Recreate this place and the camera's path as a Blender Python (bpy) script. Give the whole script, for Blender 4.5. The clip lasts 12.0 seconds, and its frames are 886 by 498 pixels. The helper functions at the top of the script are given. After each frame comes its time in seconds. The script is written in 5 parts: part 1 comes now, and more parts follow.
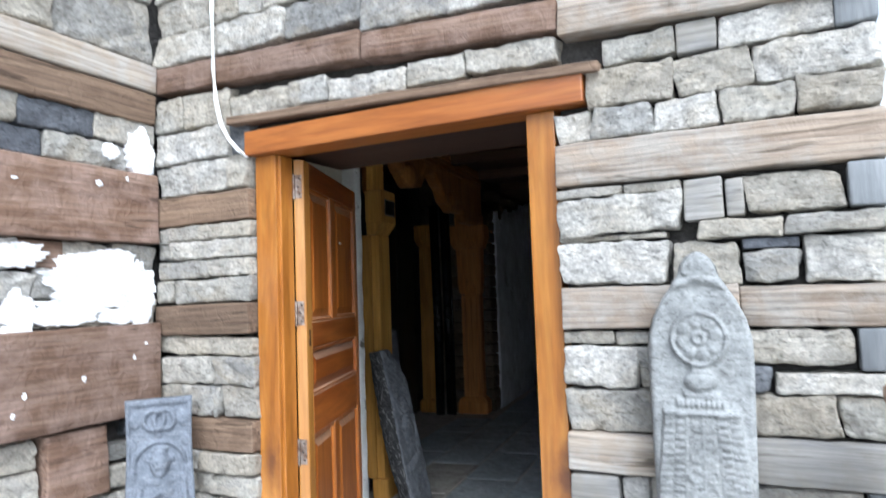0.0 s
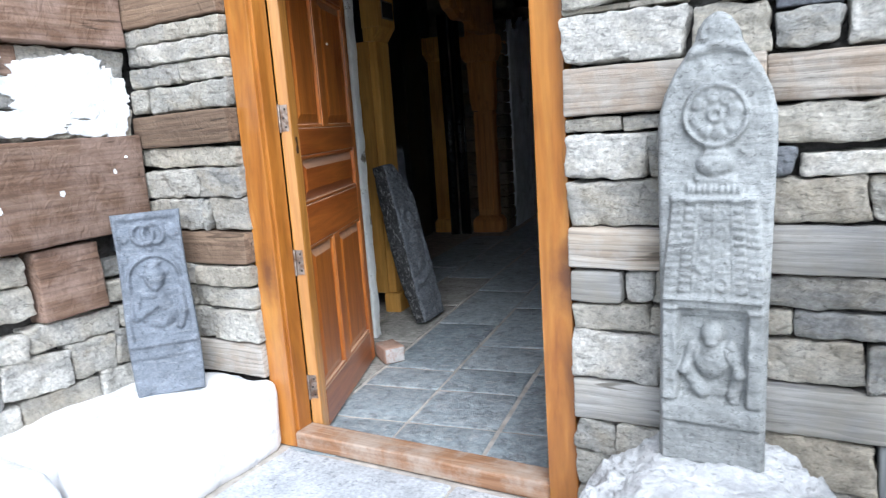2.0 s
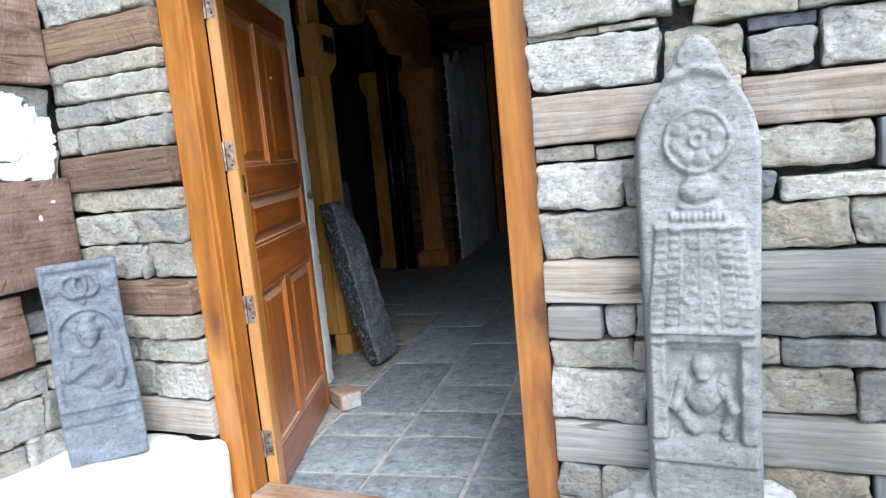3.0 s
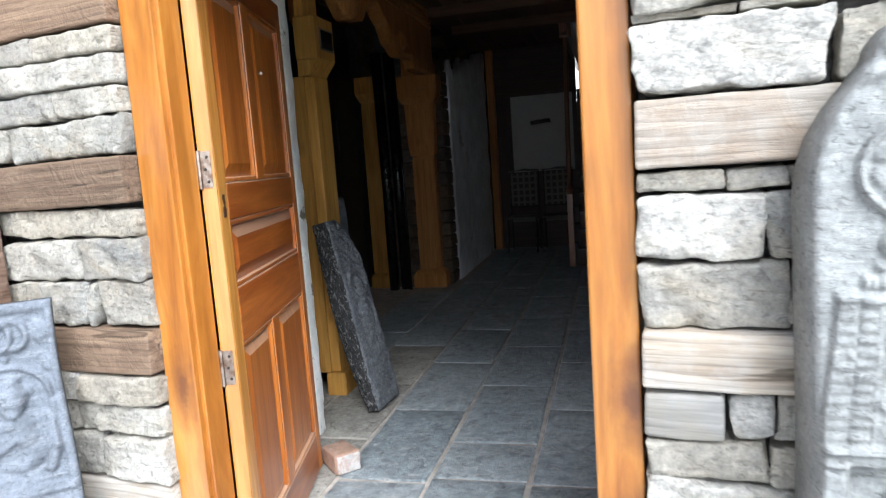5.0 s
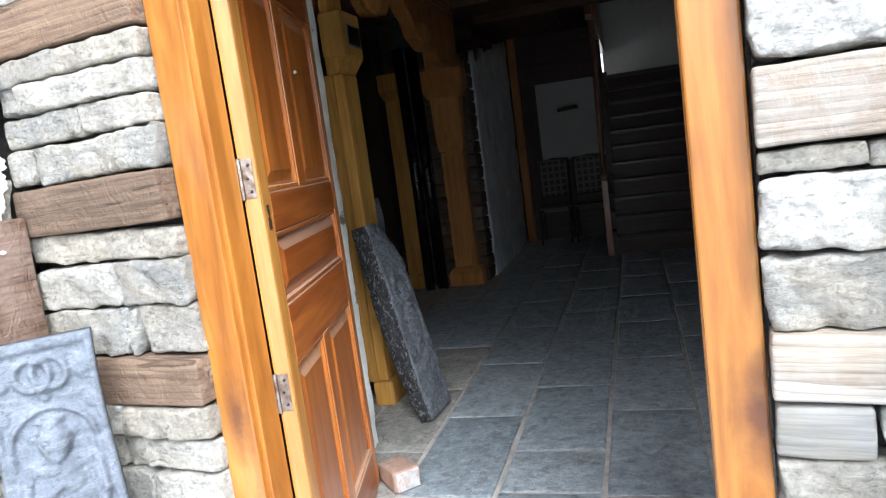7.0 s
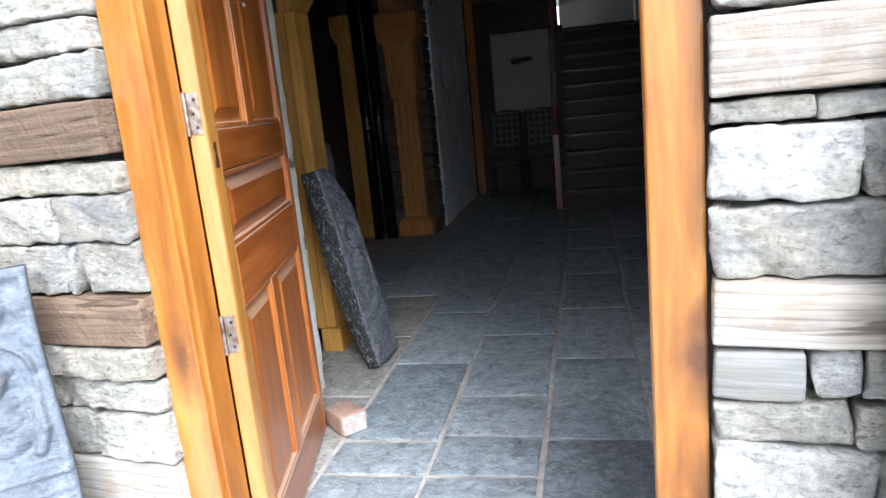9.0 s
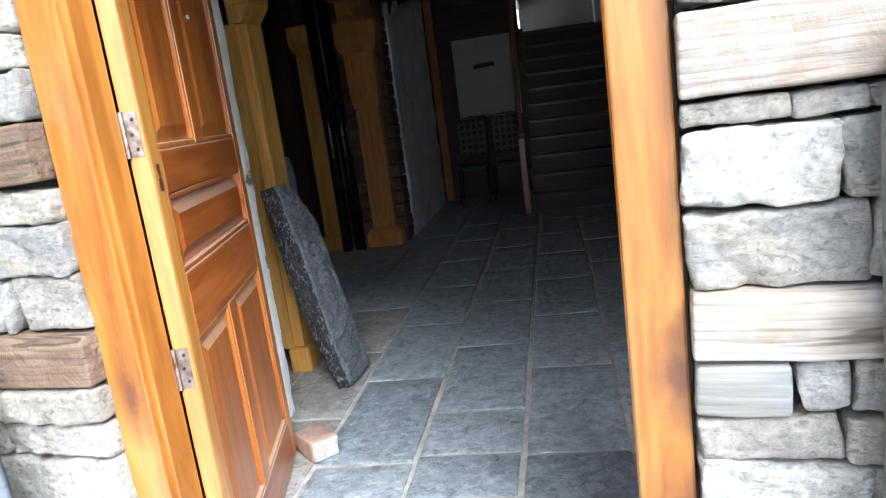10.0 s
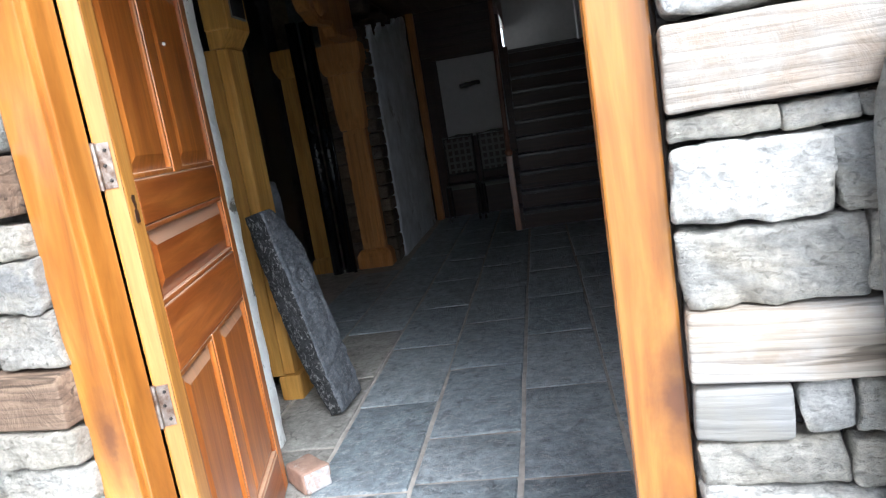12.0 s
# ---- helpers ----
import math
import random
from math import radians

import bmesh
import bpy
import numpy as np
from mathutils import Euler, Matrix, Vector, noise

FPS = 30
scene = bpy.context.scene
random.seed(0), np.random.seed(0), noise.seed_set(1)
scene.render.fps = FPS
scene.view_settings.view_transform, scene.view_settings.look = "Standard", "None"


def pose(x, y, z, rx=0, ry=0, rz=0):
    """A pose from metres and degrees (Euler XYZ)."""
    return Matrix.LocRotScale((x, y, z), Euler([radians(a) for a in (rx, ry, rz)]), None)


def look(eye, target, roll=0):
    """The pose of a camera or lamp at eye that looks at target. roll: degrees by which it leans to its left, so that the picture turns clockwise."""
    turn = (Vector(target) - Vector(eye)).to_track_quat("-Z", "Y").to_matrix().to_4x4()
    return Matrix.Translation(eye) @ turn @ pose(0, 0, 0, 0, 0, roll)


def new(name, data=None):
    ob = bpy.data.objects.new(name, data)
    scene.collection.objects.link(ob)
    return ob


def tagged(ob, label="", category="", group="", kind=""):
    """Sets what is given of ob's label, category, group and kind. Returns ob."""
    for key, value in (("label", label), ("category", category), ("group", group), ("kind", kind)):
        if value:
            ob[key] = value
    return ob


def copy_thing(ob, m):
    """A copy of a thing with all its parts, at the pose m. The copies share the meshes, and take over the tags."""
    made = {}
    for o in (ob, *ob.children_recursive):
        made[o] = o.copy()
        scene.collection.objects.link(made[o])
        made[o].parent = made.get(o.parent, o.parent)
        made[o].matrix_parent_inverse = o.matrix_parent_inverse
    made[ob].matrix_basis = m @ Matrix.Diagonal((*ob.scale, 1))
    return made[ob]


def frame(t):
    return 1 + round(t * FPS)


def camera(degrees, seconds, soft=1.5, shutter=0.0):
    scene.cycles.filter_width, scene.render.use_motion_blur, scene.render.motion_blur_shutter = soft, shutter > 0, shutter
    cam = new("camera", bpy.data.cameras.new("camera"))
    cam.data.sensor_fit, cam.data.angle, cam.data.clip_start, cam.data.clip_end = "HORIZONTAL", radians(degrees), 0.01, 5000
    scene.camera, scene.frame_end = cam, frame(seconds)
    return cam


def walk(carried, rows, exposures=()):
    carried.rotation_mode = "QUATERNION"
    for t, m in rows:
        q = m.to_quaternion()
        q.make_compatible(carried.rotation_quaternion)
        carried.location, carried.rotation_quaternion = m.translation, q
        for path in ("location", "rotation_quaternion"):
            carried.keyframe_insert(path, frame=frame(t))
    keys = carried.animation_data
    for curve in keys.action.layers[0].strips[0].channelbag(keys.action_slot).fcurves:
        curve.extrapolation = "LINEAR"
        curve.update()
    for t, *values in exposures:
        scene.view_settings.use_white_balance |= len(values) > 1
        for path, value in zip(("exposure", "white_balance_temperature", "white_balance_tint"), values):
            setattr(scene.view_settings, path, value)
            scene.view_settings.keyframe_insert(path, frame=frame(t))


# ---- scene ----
cam = camera(66.2, 12.0, soft=1.2, shutter=0.4)
PATH = [
    (0, (0.726, 0.2, 1.31), (-0.178, 1.979, 1.443), -2.0),
    (0.5, (0.72, 0.212, 1.272), (-0.094, 2.038, 1.209), -0.7),
    (1, (0.724, 0.242, 1.238), (-0.079, 2.058, 0.999), -0.8),
    (1.5, (0.726, 0.31, 1.214), (-0.091, 2.1, 0.857), -1.6),
    (2, (0.719, 0.406, 1.197), (-0.249, 2.118, 0.834), -4.0),
    (2.5, (0.676, 0.429, 1.197), (-0.303, 2.135, 0.835), -6.2),
    (2.7, (0.642, 0.441, 1.196), (-0.189, 2.238, 0.91), -4.5),
    (4.3, (0.392, 0.739, 1.232), (-0.416, 2.543, 0.925), -7.8),
    (4.5, (0.366, 0.785, 1.231), (-0.456, 2.577, 0.894), -8.5),
    (5, (0.246, 0.907, 1.232), (-0.511, 2.74, 0.977), -4.1),
    (5.5, (0.145, 0.949, 1.244), (-0.56, 2.806, 1.016), -5.8),
    (6, (0.093, 0.969, 1.247), (-0.603, 2.819, 0.943), -7.5),
    (6.5, (0.083, 1.005, 1.234), (-0.713, 2.814, 0.928), -8.4),
    (6.7, (0.083, 1.025, 1.241), (-0.727, 2.836, 0.985), -8.0),
    (8.3, (0.077, 0.998, 1.233), (-0.748, 2.789, 0.899), -5.9),
    (8.5, (0.073, 0.993, 1.23), (-0.719, 2.796, 0.88), -5.0),
    (9, (0.072, 1.026, 1.224), (-0.617, 2.857, 0.806), -5.6),
    (9.5, (0.073, 1.074, 1.227), (-0.563, 2.92, 0.791), -6.8),
    (10, (0.062, 1.113, 1.229), (-0.547, 2.973, 0.82), -7.6),
    (10.5, (0.059, 1.144, 1.233), (-0.515, 3.018, 0.838), -8.9),
    (11, (0.066, 1.173, 1.231), (-0.55, 3.035, 0.844), -10.7),
    (11.5, (0.075, 1.168, 1.237), (-0.51, 3.049, 0.889), -10.8),
    (12, (0.063, 1.158, 1.231), (-0.52, 3.037, 0.871), -9.2),
]
walk(cam, [(t, look(eye, target, roll)) for t, eye, target, roll in PATH],
     exposures=[(0.0, 1.15, 5760, 9), (2.7, 1.15, 5760, 9), (4.5, 1.52, 6000, 9), (6.5, 1.74, 5900, 9), (8.5, 1.8, 5760, 9), (10.0, 1.95, 5760, 9), (12.0, 1.95, 5760, 9)])

# ---------------------------------------------------------------- light
SUN_EL, SUN_AZ = radians(43), radians(142)
world = bpy.data.worlds.new("sky")
scene.world = world
world.use_nodes = True
wn, wl = world.node_tree.nodes, world.node_tree.links
sky = wn.new("ShaderNodeTexSky")
sky.sky_type, sky.sun_disc = 'NISHITA', False
sky.sun_elevation, sky.sun_rotation = SUN_EL, SUN_AZ
sky.dust_density, sky.air_density = 1.2, 1.0
soft_sky = wn.new("ShaderNodeHueSaturation")
soft_sky.inputs["Saturation"].default_value = 0.35
wl.new(sky.outputs["Color"], soft_sky.inputs["Color"])
wl.new(soft_sky.outputs["Color"], wn["Background"].inputs["Color"])
wn["Background"].inputs["Strength"].default_value = 0.15

sun = new("sun", bpy.data.lights.new("sun", 'SUN'))
sun.data.energy, sun.data.angle, sun.data.color = 2.35, radians(42), (1.0, 0.99, 0.975)
sun.matrix_world = look((math.sin(SUN_AZ) * math.cos(SUN_EL) * 20, math.cos(SUN_AZ) * math.cos(SUN_EL) * 20, math.sin(SUN_EL) * 20), (0, 0, 0))

# ---------------------------------------------------------------- materials


def node_mat(name):
    m = bpy.data.materials.new(name)
    m.use_nodes = True
    return m, m.node_tree.nodes, m.node_tree.links, m.node_tree.nodes["Principled BSDF"]


def ramp(n, stops):
    r = n.new("ShaderNodeValToRGB")
    els = r.color_ramp.elements
    while len(els) < len(stops):
        els.new(0.5)
    for e, (p, c) in zip(els, stops):
        e.position, e.color = p, (*c, 1)
    return r


def noise_tex(n, l, coord, scale, detail=6, rough=0.6, stretch=(1, 1, 1), distort=0.0):
    mp = n.new("ShaderNodeMapping")
    mp.inputs["Scale"].default_value = stretch
    l.new(coord, mp.inputs["Vector"])
    t = n.new("ShaderNodeTexNoise")
    t.inputs["Scale"].default_value, t.inputs["Detail"].default_value = scale, detail
    t.inputs["Roughness"].default_value, t.inputs["Distortion"].default_value = rough, distort
    l.new(mp.outputs["Vector"], t.inputs["Vector"])
    return t


def mix_col(n, l, kind, fac, a, b):
    m = n.new("ShaderNodeMix")
    m.data_type, m.blend_type = 'RGBA', kind
    for sock, v in ((m.inputs[0], fac), (m.inputs[6], a), (m.inputs[7], b)):
        if isinstance(v, (float, int)):
            sock.default_value = v
        elif isinstance(v, tuple):
            sock.default_value = (*v, 1)
        else:
            l.new(v, sock)
    return m.outputs[2]


def coords(n, l, per_object=True):
    """Object coordinates, shifted for each object by its random number."""
    tc = n.new("ShaderNodeTexCoord")
    if not per_object:
        return tc.outputs["Object"], None
    oi = n.new("ShaderNodeObjectInfo")
    add = n.new("ShaderNodeVectorMath")
    add.operation = 'MULTIPLY_ADD'
    cmb = n.new("ShaderNodeCombineXYZ")
    for k in range(3):
        l.new(oi.outputs["Random"], cmb.inputs[k])
    l.new(cmb.outputs[0], add.inputs[0])
    add.inputs[1].default_value = (37, 53, 71)
    l.new(tc.outputs["Object"], add.inputs[2])
    return add.outputs[0], oi.outputs["Random"]


def add_bump(n, l, bsdf, heights, strength=0.5, dist=0.01):
    prev = None
    for h, st, d in heights:
        b = n.new("ShaderNodeBump")
        b.inputs["Strength"].default_value, b.inputs["Distance"].default_value = st, d
        l.new(h, b.inputs["Height"])
        if prev:
            l.new(prev, b.inputs["Normal"])
        prev = b.outputs["Normal"]
    l.new(prev, bsdf.inputs["Normal"])


def stone_mat(name, bases, dark=0.55, speck=0.35, rough=0.9, bump=1.0, stain=(0.3, 0.27, 0.22), fine=70, chips=0.0, facets=1.0, tint=None):
    """Rough stone: a base that varies stone by stone, cloudy stains, fine grain."""
    m, n, l, b = node_mat(name)
    co, rnd = coords(n, l)
    base = ramp(n, [(i / max(1, len(bases) - 1), c) for i, c in enumerate(bases)])
    l.new(rnd, base.inputs["Fac"])
    big = noise_tex(n, l, co, 9, 5, 0.6)
    r1 = ramp(n, [(0.3, (dark, dark, dark)), (0.62, (1.12, 1.12, 1.12))])
    l.new(big.outputs["Fac"], r1.inputs["Fac"])
    c1 = mix_col(n, l, 'MULTIPLY', 1.0, base.outputs["Color"], r1.outputs["Color"])
    layer = noise_tex(n, l, co, 16, 7, 0.7, (1, 1, 4.5), 0.6)
    r2 = ramp(n, [(0.52, (0, 0, 0)), (0.72, (1, 1, 1))])
    l.new(layer.outputs["Fac"], r2.inputs["Fac"])
    f2 = n.new("ShaderNodeMath")
    f2.operation = 'MULTIPLY'
    f2.inputs[1].default_value = 0.55
    l.new(r2.outputs["Color"], f2.inputs[0])
    c2 = mix_col(n, l, 'MIX', f2.outputs[0], c1, stain)
    if tint:
        # warm mineral staining in broad clouds
        tn = noise_tex(n, l, co, 5, 5, 0.65, (1, 1, 1.5), 0.8)
        tr = ramp(n, [(0.46, (0, 0, 0)), (0.66, (0.6, 0.6, 0.6))])
        l.new(tn.outputs["Fac"], tr.inputs["Fac"])
        c2 = mix_col(n, l, 'MIX', tr.outputs["Color"], c2, tint)
    grain = noise_tex(n, l, co, fine, 8, 0.75)
    r3 = ramp(n, [(0.3, (1 - speck,) * 3), (0.7, (1 + speck,) * 3)])
    l.new(grain.outputs["Fac"], r3.inputs["Fac"])
    c3 = mix_col(n, l, 'MULTIPLY', 1.0, c2, r3.outputs["Color"])
    # small pits and chips, darker inside
    pit = noise_tex(n, l, co, fine * 0.55, 3, 0.5, (1, 1, 1.8), 1.0)
    r4 = ramp(n, [(0.33, (0.62, 0.62, 0.62)), (0.41, (1, 1, 1))])
    l.new(pit.outputs["Fac"], r4.inputs["Fac"])
    c3 = mix_col(n, l, 'MULTIPLY', 0.9, c3, r4.outputs["Color"])
    if chips:
        # pale chipped flecks and scratches
        fl = noise_tex(n, l, co, fine * 0.8, 6, 0.8, (1, 1.6, 1), 1.5)
        r5 = ramp(n, [(0.535, (0, 0, 0)), (0.60, (chips, chips, chips))])
        l.new(fl.outputs["Fac"], r5.inputs["Fac"])
        c3 = mix_col(n, l, 'MIX', r5.outputs["Color"], c3, (0.62, 0.62, 0.60))
    l.new(c3, b.inputs["Base Color"])
    b.inputs["Roughness"].default_value = rough
    b.inputs["Specular IOR Level"].default_value = 0.25
    fm = n.new("ShaderNodeMapping")
    fm.inputs["Scale"].default_value = (1, 1, 1.6)
    warp = noise_tex(n, l, co, 14, 3, 0.5)
    wa = n.new("ShaderNodeVectorMath")
    wa.operation = 'MULTIPLY_ADD'
    wa.inputs[1].default_value = (0.06, 0.06, 0.06)
    l.new(warp.outputs["Color"], wa.inputs[0])
    l.new(co, wa.inputs[2])
    l.new(wa.outputs[0], fm.inputs["Vector"])
    fv = n.new("ShaderNodeTexVoronoi")
    fv.inputs["Scale"].default_value = fine * 0.42
    l.new(fm.outputs["Vector"], fv.inputs["Vector"])
    add_bump(n, l, b, [(fv.outputs["Distance"], 0.45 * bump * facets, 0.018), (layer.outputs["Fac"], 0.8 * bump, 0.020), (grain.outputs["Fac"], 0.85 * bump, 0.008), (pit.outputs["Fac"], 0.6 * bump, 0.004)])
    return m


def wood_mat(name, cols, axis=0, rough=0.75, bump=0.6, coat=0.0, knots=0.35, grey=None, tight=1.0, adze=0.0, dusty=False, rings=0.0, marks=()):
    """Wood with its grain along one local axis; grey: weathered patches of that colour; dusty: dust and painted sheen
    on upward faces.
    """
    m, n, l, b = node_mat(name)
    co, rnd = coords(n, l)
    st = [22 * tight] * 3
    st[axis] = 1.3
    g = noise_tex(n, l, co, 1.0, 6, 0.62, tuple(st), 1.2)
    st2 = [90 * tight] * 3
    st2[axis] = 4
    f = noise_tex(n, l, co, 1.0, 4, 0.6, tuple(st2), 0.3)
    c = ramp(n, [(0.3 + 0.4 * i / (len(cols) - 1), q) for i, q in enumerate(cols)])
    l.new(g.outputs["Fac"], c.inputs["Fac"])
    fr = ramp(n, [(0.3, (0.72, 0.72, 0.72)), (0.65, (1.08, 1.08, 1.08))])
    l.new(f.outputs["Fac"], fr.inputs["Fac"])
    out = mix_col(n, l, 'MULTIPLY', 0.8, c.outputs["Color"], fr.outputs["Color"])
    st3 = [5.0] * 3
    st3[axis] = 2.2
    mp = n.new("ShaderNodeMapping")
    mp.inputs["Scale"].default_value = st3
    l.new(co, mp.inputs["Vector"])
    v = n.new("ShaderNodeTexVoronoi")
    v.inputs["Scale"].default_value = 1.0
    l.new(mp.outputs["Vector"], v.inputs["Vector"])
    kr = ramp(n, [(0.02, (knots, knots, knots)), (0.12, (0, 0, 0))])
    l.new(v.outputs["Distance"], kr.inputs["Fac"])
    out = mix_col(n, l, 'MIX', kr.outputs["Color"], out, tuple(q * 0.25 for q in cols[0]))
    if grey:
        gn = noise_tex(n, l, co, 7, 5, 0.65, (1, 1, 1))
        gr = ramp(n, [(0.42, (0, 0, 0)), (0.62, (0.85, 0.85, 0.85))])
        l.new(gn.outputs["Fac"], gr.inputs["Fac"])
        out = mix_col(n, l, 'MIX', gr.outputs["Color"], out, mix_col(n, l, 'MULTIPLY', 0.8, grey, fr.outputs["Color"]))
    if rnd:
        vr = ramp(n, [(0.0, (0.78, 0.78, 0.78)), (1.0, (1.15, 1.15, 1.15))])
        l.new(rnd, vr.inputs["Fac"])
        out = mix_col(n, l, 'MULTIPLY', 1.0, out, vr.outputs["Color"])
    if rings:
        # growth rings cut lengthwise: fine wavering lines
        st5 = [1.0] * 3
        st5[axis] = 0.16
        mp5 = n.new("ShaderNodeMapping")
        mp5.inputs["Scale"].default_value = st5
        l.new(co, mp5.inputs["Vector"])
        wv = n.new("ShaderNodeTexWave")
        wv.wave_type, wv.bands_direction, wv.wave_profile = 'BANDS', 'Z', 'SAW'
        for key, val in (("Scale", 15), ("Distortion", 9.0), ("Detail", 3), ("Detail Scale", 0.9)):
            wv.inputs[key].default_value = val
        l.new(mp5.outputs["Vector"], wv.inputs["Vector"])
        rr = ramp(n, [(0.05, (1 - 0.5 * rings,) * 3), (0.35, (1, 1, 1)), (1.0, (1.06, 1.06, 1.06))])
        l.new(wv.outputs["Fac"], rr.inputs["Fac"])
        out = mix_col(n, l, 'MULTIPLY', 1.0, out, rr.outputs["Color"])
        cr = noise_tex(n, l, co, 1.0, 3, 0.5, tuple(3.0 if k == axis else 38.0 for k in range(3)), 0.8)
        cc = ramp(n, [(0.30, (0.35, 0.33, 0.30)), (0.36, (1, 1, 1))])
        l.new(cr.outputs["Fac"], cc.inputs["Fac"])
        out = mix_col(n, l, 'MULTIPLY', 0.9, out, cc.outputs["Color"])
    for mk in marks:
        # a dark stain round a large knot
        tc = n.new("ShaderNodeTexCoord")
        wob = noise_tex(n, l, tc.outputs["Object"], 24, 4, 0.6)
        ds = n.new("ShaderNodeVectorMath")
        ds.operation = 'DISTANCE'
        sc = n.new("ShaderNodeVectorMath")
        sc.operation = 'MULTIPLY'
        sc.inputs[1].default_value = (1, 1, 0.45)
        l.new(tc.outputs["Object"], sc.inputs[0])
        l.new(sc.outputs[0], ds.inputs[0])
        ds.inputs[1].default_value = (mk[0], mk[1], mk[2] * 0.45)
        ad2 = n.new("ShaderNodeMath")
        ad2.operation = 'MULTIPLY_ADD'
        ad2.inputs[1].default_value = 0.05
        l.new(wob.outputs["Fac"], ad2.inputs[0])
        l.new(ds.outputs["Value"], ad2.inputs[2])
        mr = ramp(n, [(0.035, (0.85, 0.85, 0.85)), (0.05, (0.5, 0.5, 0.5)), (0.085, (0, 0, 0))])
        l.new(ad2.outputs[0], mr.inputs["Fac"])
        out = mix_col(n, l, 'MIX', mr.outputs["Color"], out, (0.11, 0.035, 0.012))
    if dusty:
        # pale dust and sky sheen on the panels' upward ledges, both put into the colour
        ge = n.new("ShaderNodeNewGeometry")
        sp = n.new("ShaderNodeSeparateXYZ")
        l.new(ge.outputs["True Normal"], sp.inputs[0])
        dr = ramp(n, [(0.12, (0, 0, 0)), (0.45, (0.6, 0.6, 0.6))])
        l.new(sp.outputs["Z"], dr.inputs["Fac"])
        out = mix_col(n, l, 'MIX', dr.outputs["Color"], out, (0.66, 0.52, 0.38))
    l.new(out, b.inputs["Base Color"])
    b.inputs["Roughness"].default_value = rough
    b.inputs["Coat Weight"].default_value = coat
    b.inputs["Coat Roughness"].default_value = 0.25
    hs = [(g.outputs["Fac"], 0.5 * bump, 0.008), (f.outputs["Fac"], 0.6 * bump, 0.003)]
    if adze:
        # short cuts of the adze across the beam
        st4 = [13.0] * 3
        st4[axis] = 19
        ad = noise_tex(n, l, co, 1.0, 4, 0.6, tuple(st4), 2.6)
        hs.append((ad.outputs["Fac"], adze, 0.012))
    add_bump(n, l, b, hs)
    return m


def plain_mat(name, col, rough=0.7, metal=0.0, vary=0.2, scale=14, bump=0.2, second=None, cut=(0.45, 0.6), spec=0.4):
    """Paint, metal or plaster with blotches; second: a colour that shows through in patches."""
    m, n, l, b = node_mat(name)
    co, rnd = coords(n, l)
    t = noise_tex(n, l, co, scale, 7, 0.65)
    r = ramp(n, [(0.3, tuple(q * (1 - vary) for q in col)), (0.7, tuple(min(1, q * (1 + vary)) for q in col))])
    l.new(t.outputs["Fac"], r.inputs["Fac"])
    out = r.outputs["Color"]
    if second:
        t2 = noise_tex(n, l, co, scale * 0.6, 8, 0.7)
        r2 = ramp(n, [(cut[0], (0, 0, 0)), (cut[1], (1, 1, 1))])
        l.new(t2.outputs["Fac"], r2.inputs["Fac"])
        out = mix_col(n, l, 'MIX', r2.outputs["Color"], out, second)
    l.new(out, b.inputs["Base Color"])
    b.inputs["Roughness"].default_value, b.inputs["Metallic"].default_value = rough, metal
    b.inputs["Specular IOR Level"].default_value = spec
    f = noise_tex(n, l, co, scale * 8, 5, 0.7)
    add_bump(n, l, b, [(t.outputs["Fac"], bump, 0.01), (f.outputs["Fac"], bump, 0.003)])
    return m


M_STONE = stone_mat("wall_stone", [(0.342, 0.342, 0.331), (0.479, 0.462, 0.41), (0.547, 0.507, 0.427), (0.399, 0.399, 0.382), (0.593, 0.57, 0.513), (0.502, 0.473, 0.41), (0.319, 0.319, 0.308), (0.536, 0.479, 0.382)], dark=0.70, bump=1.2, tint=(0.51, 0.45, 0.35))
M_LIGHT = stone_mat("pale_stone", [(0.545, 0.534, 0.499), (0.615, 0.597, 0.551), (0.499, 0.487, 0.447)], dark=0.60, speck=0.42, stain=(0.40, 0.39, 0.36), tint=(0.52, 0.47, 0.38))
M_DARK = stone_mat("dark_stone", [(0.13, 0.14, 0.16), (0.18, 0.19, 0.20)], dark=0.7, stain=(0.1, 0.1, 0.11))
M_CORE = stone_mat("wall_core", [(0.10, 0.095, 0.09), (0.10, 0.095, 0.09)], stain=(0.06, 0.055, 0.05))
M_STELE = stone_mat("carved_grey_stone", [(0.288, 0.302, 0.297), (0.297, 0.307, 0.302)], dark=0.72, speck=0.22, stain=(0.42, 0.42, 0.40), bump=0.5, fine=110, facets=0.15)
M_PLAQUE = stone_mat("blue_grey_stone", [(0.17, 0.19, 0.22), (0.18, 0.20, 0.23)], dark=0.7, speck=0.25, stain=(0.34, 0.36, 0.38), bump=0.5, fine=110, facets=0.15)
M_BLACKSLAB = stone_mat("black_stone", [(0.136, 0.148, 0.164), (0.144, 0.156, 0.172)], dark=0.6, speck=0.3, stain=(0.30, 0.31, 0.32), bump=0.7, fine=60, chips=0.25)
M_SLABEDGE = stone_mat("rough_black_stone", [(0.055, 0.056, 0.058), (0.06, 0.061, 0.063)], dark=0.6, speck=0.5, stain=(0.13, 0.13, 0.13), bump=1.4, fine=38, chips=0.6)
M_LIME = plain_mat("lime_wash", (0.80, 0.80, 0.80), 0.9, vary=0.08, bump=0.5, second=(0.50, 0.52, 0.54), cut=(0.50, 0.66))
M_ROCK = stone_mat("limed_rock", [(0.80, 0.81, 0.81), (0.82, 0.82, 0.82)], dark=0.8, speck=0.2, stain=(0.70, 0.70, 0.69), bump=1.2, fine=50)
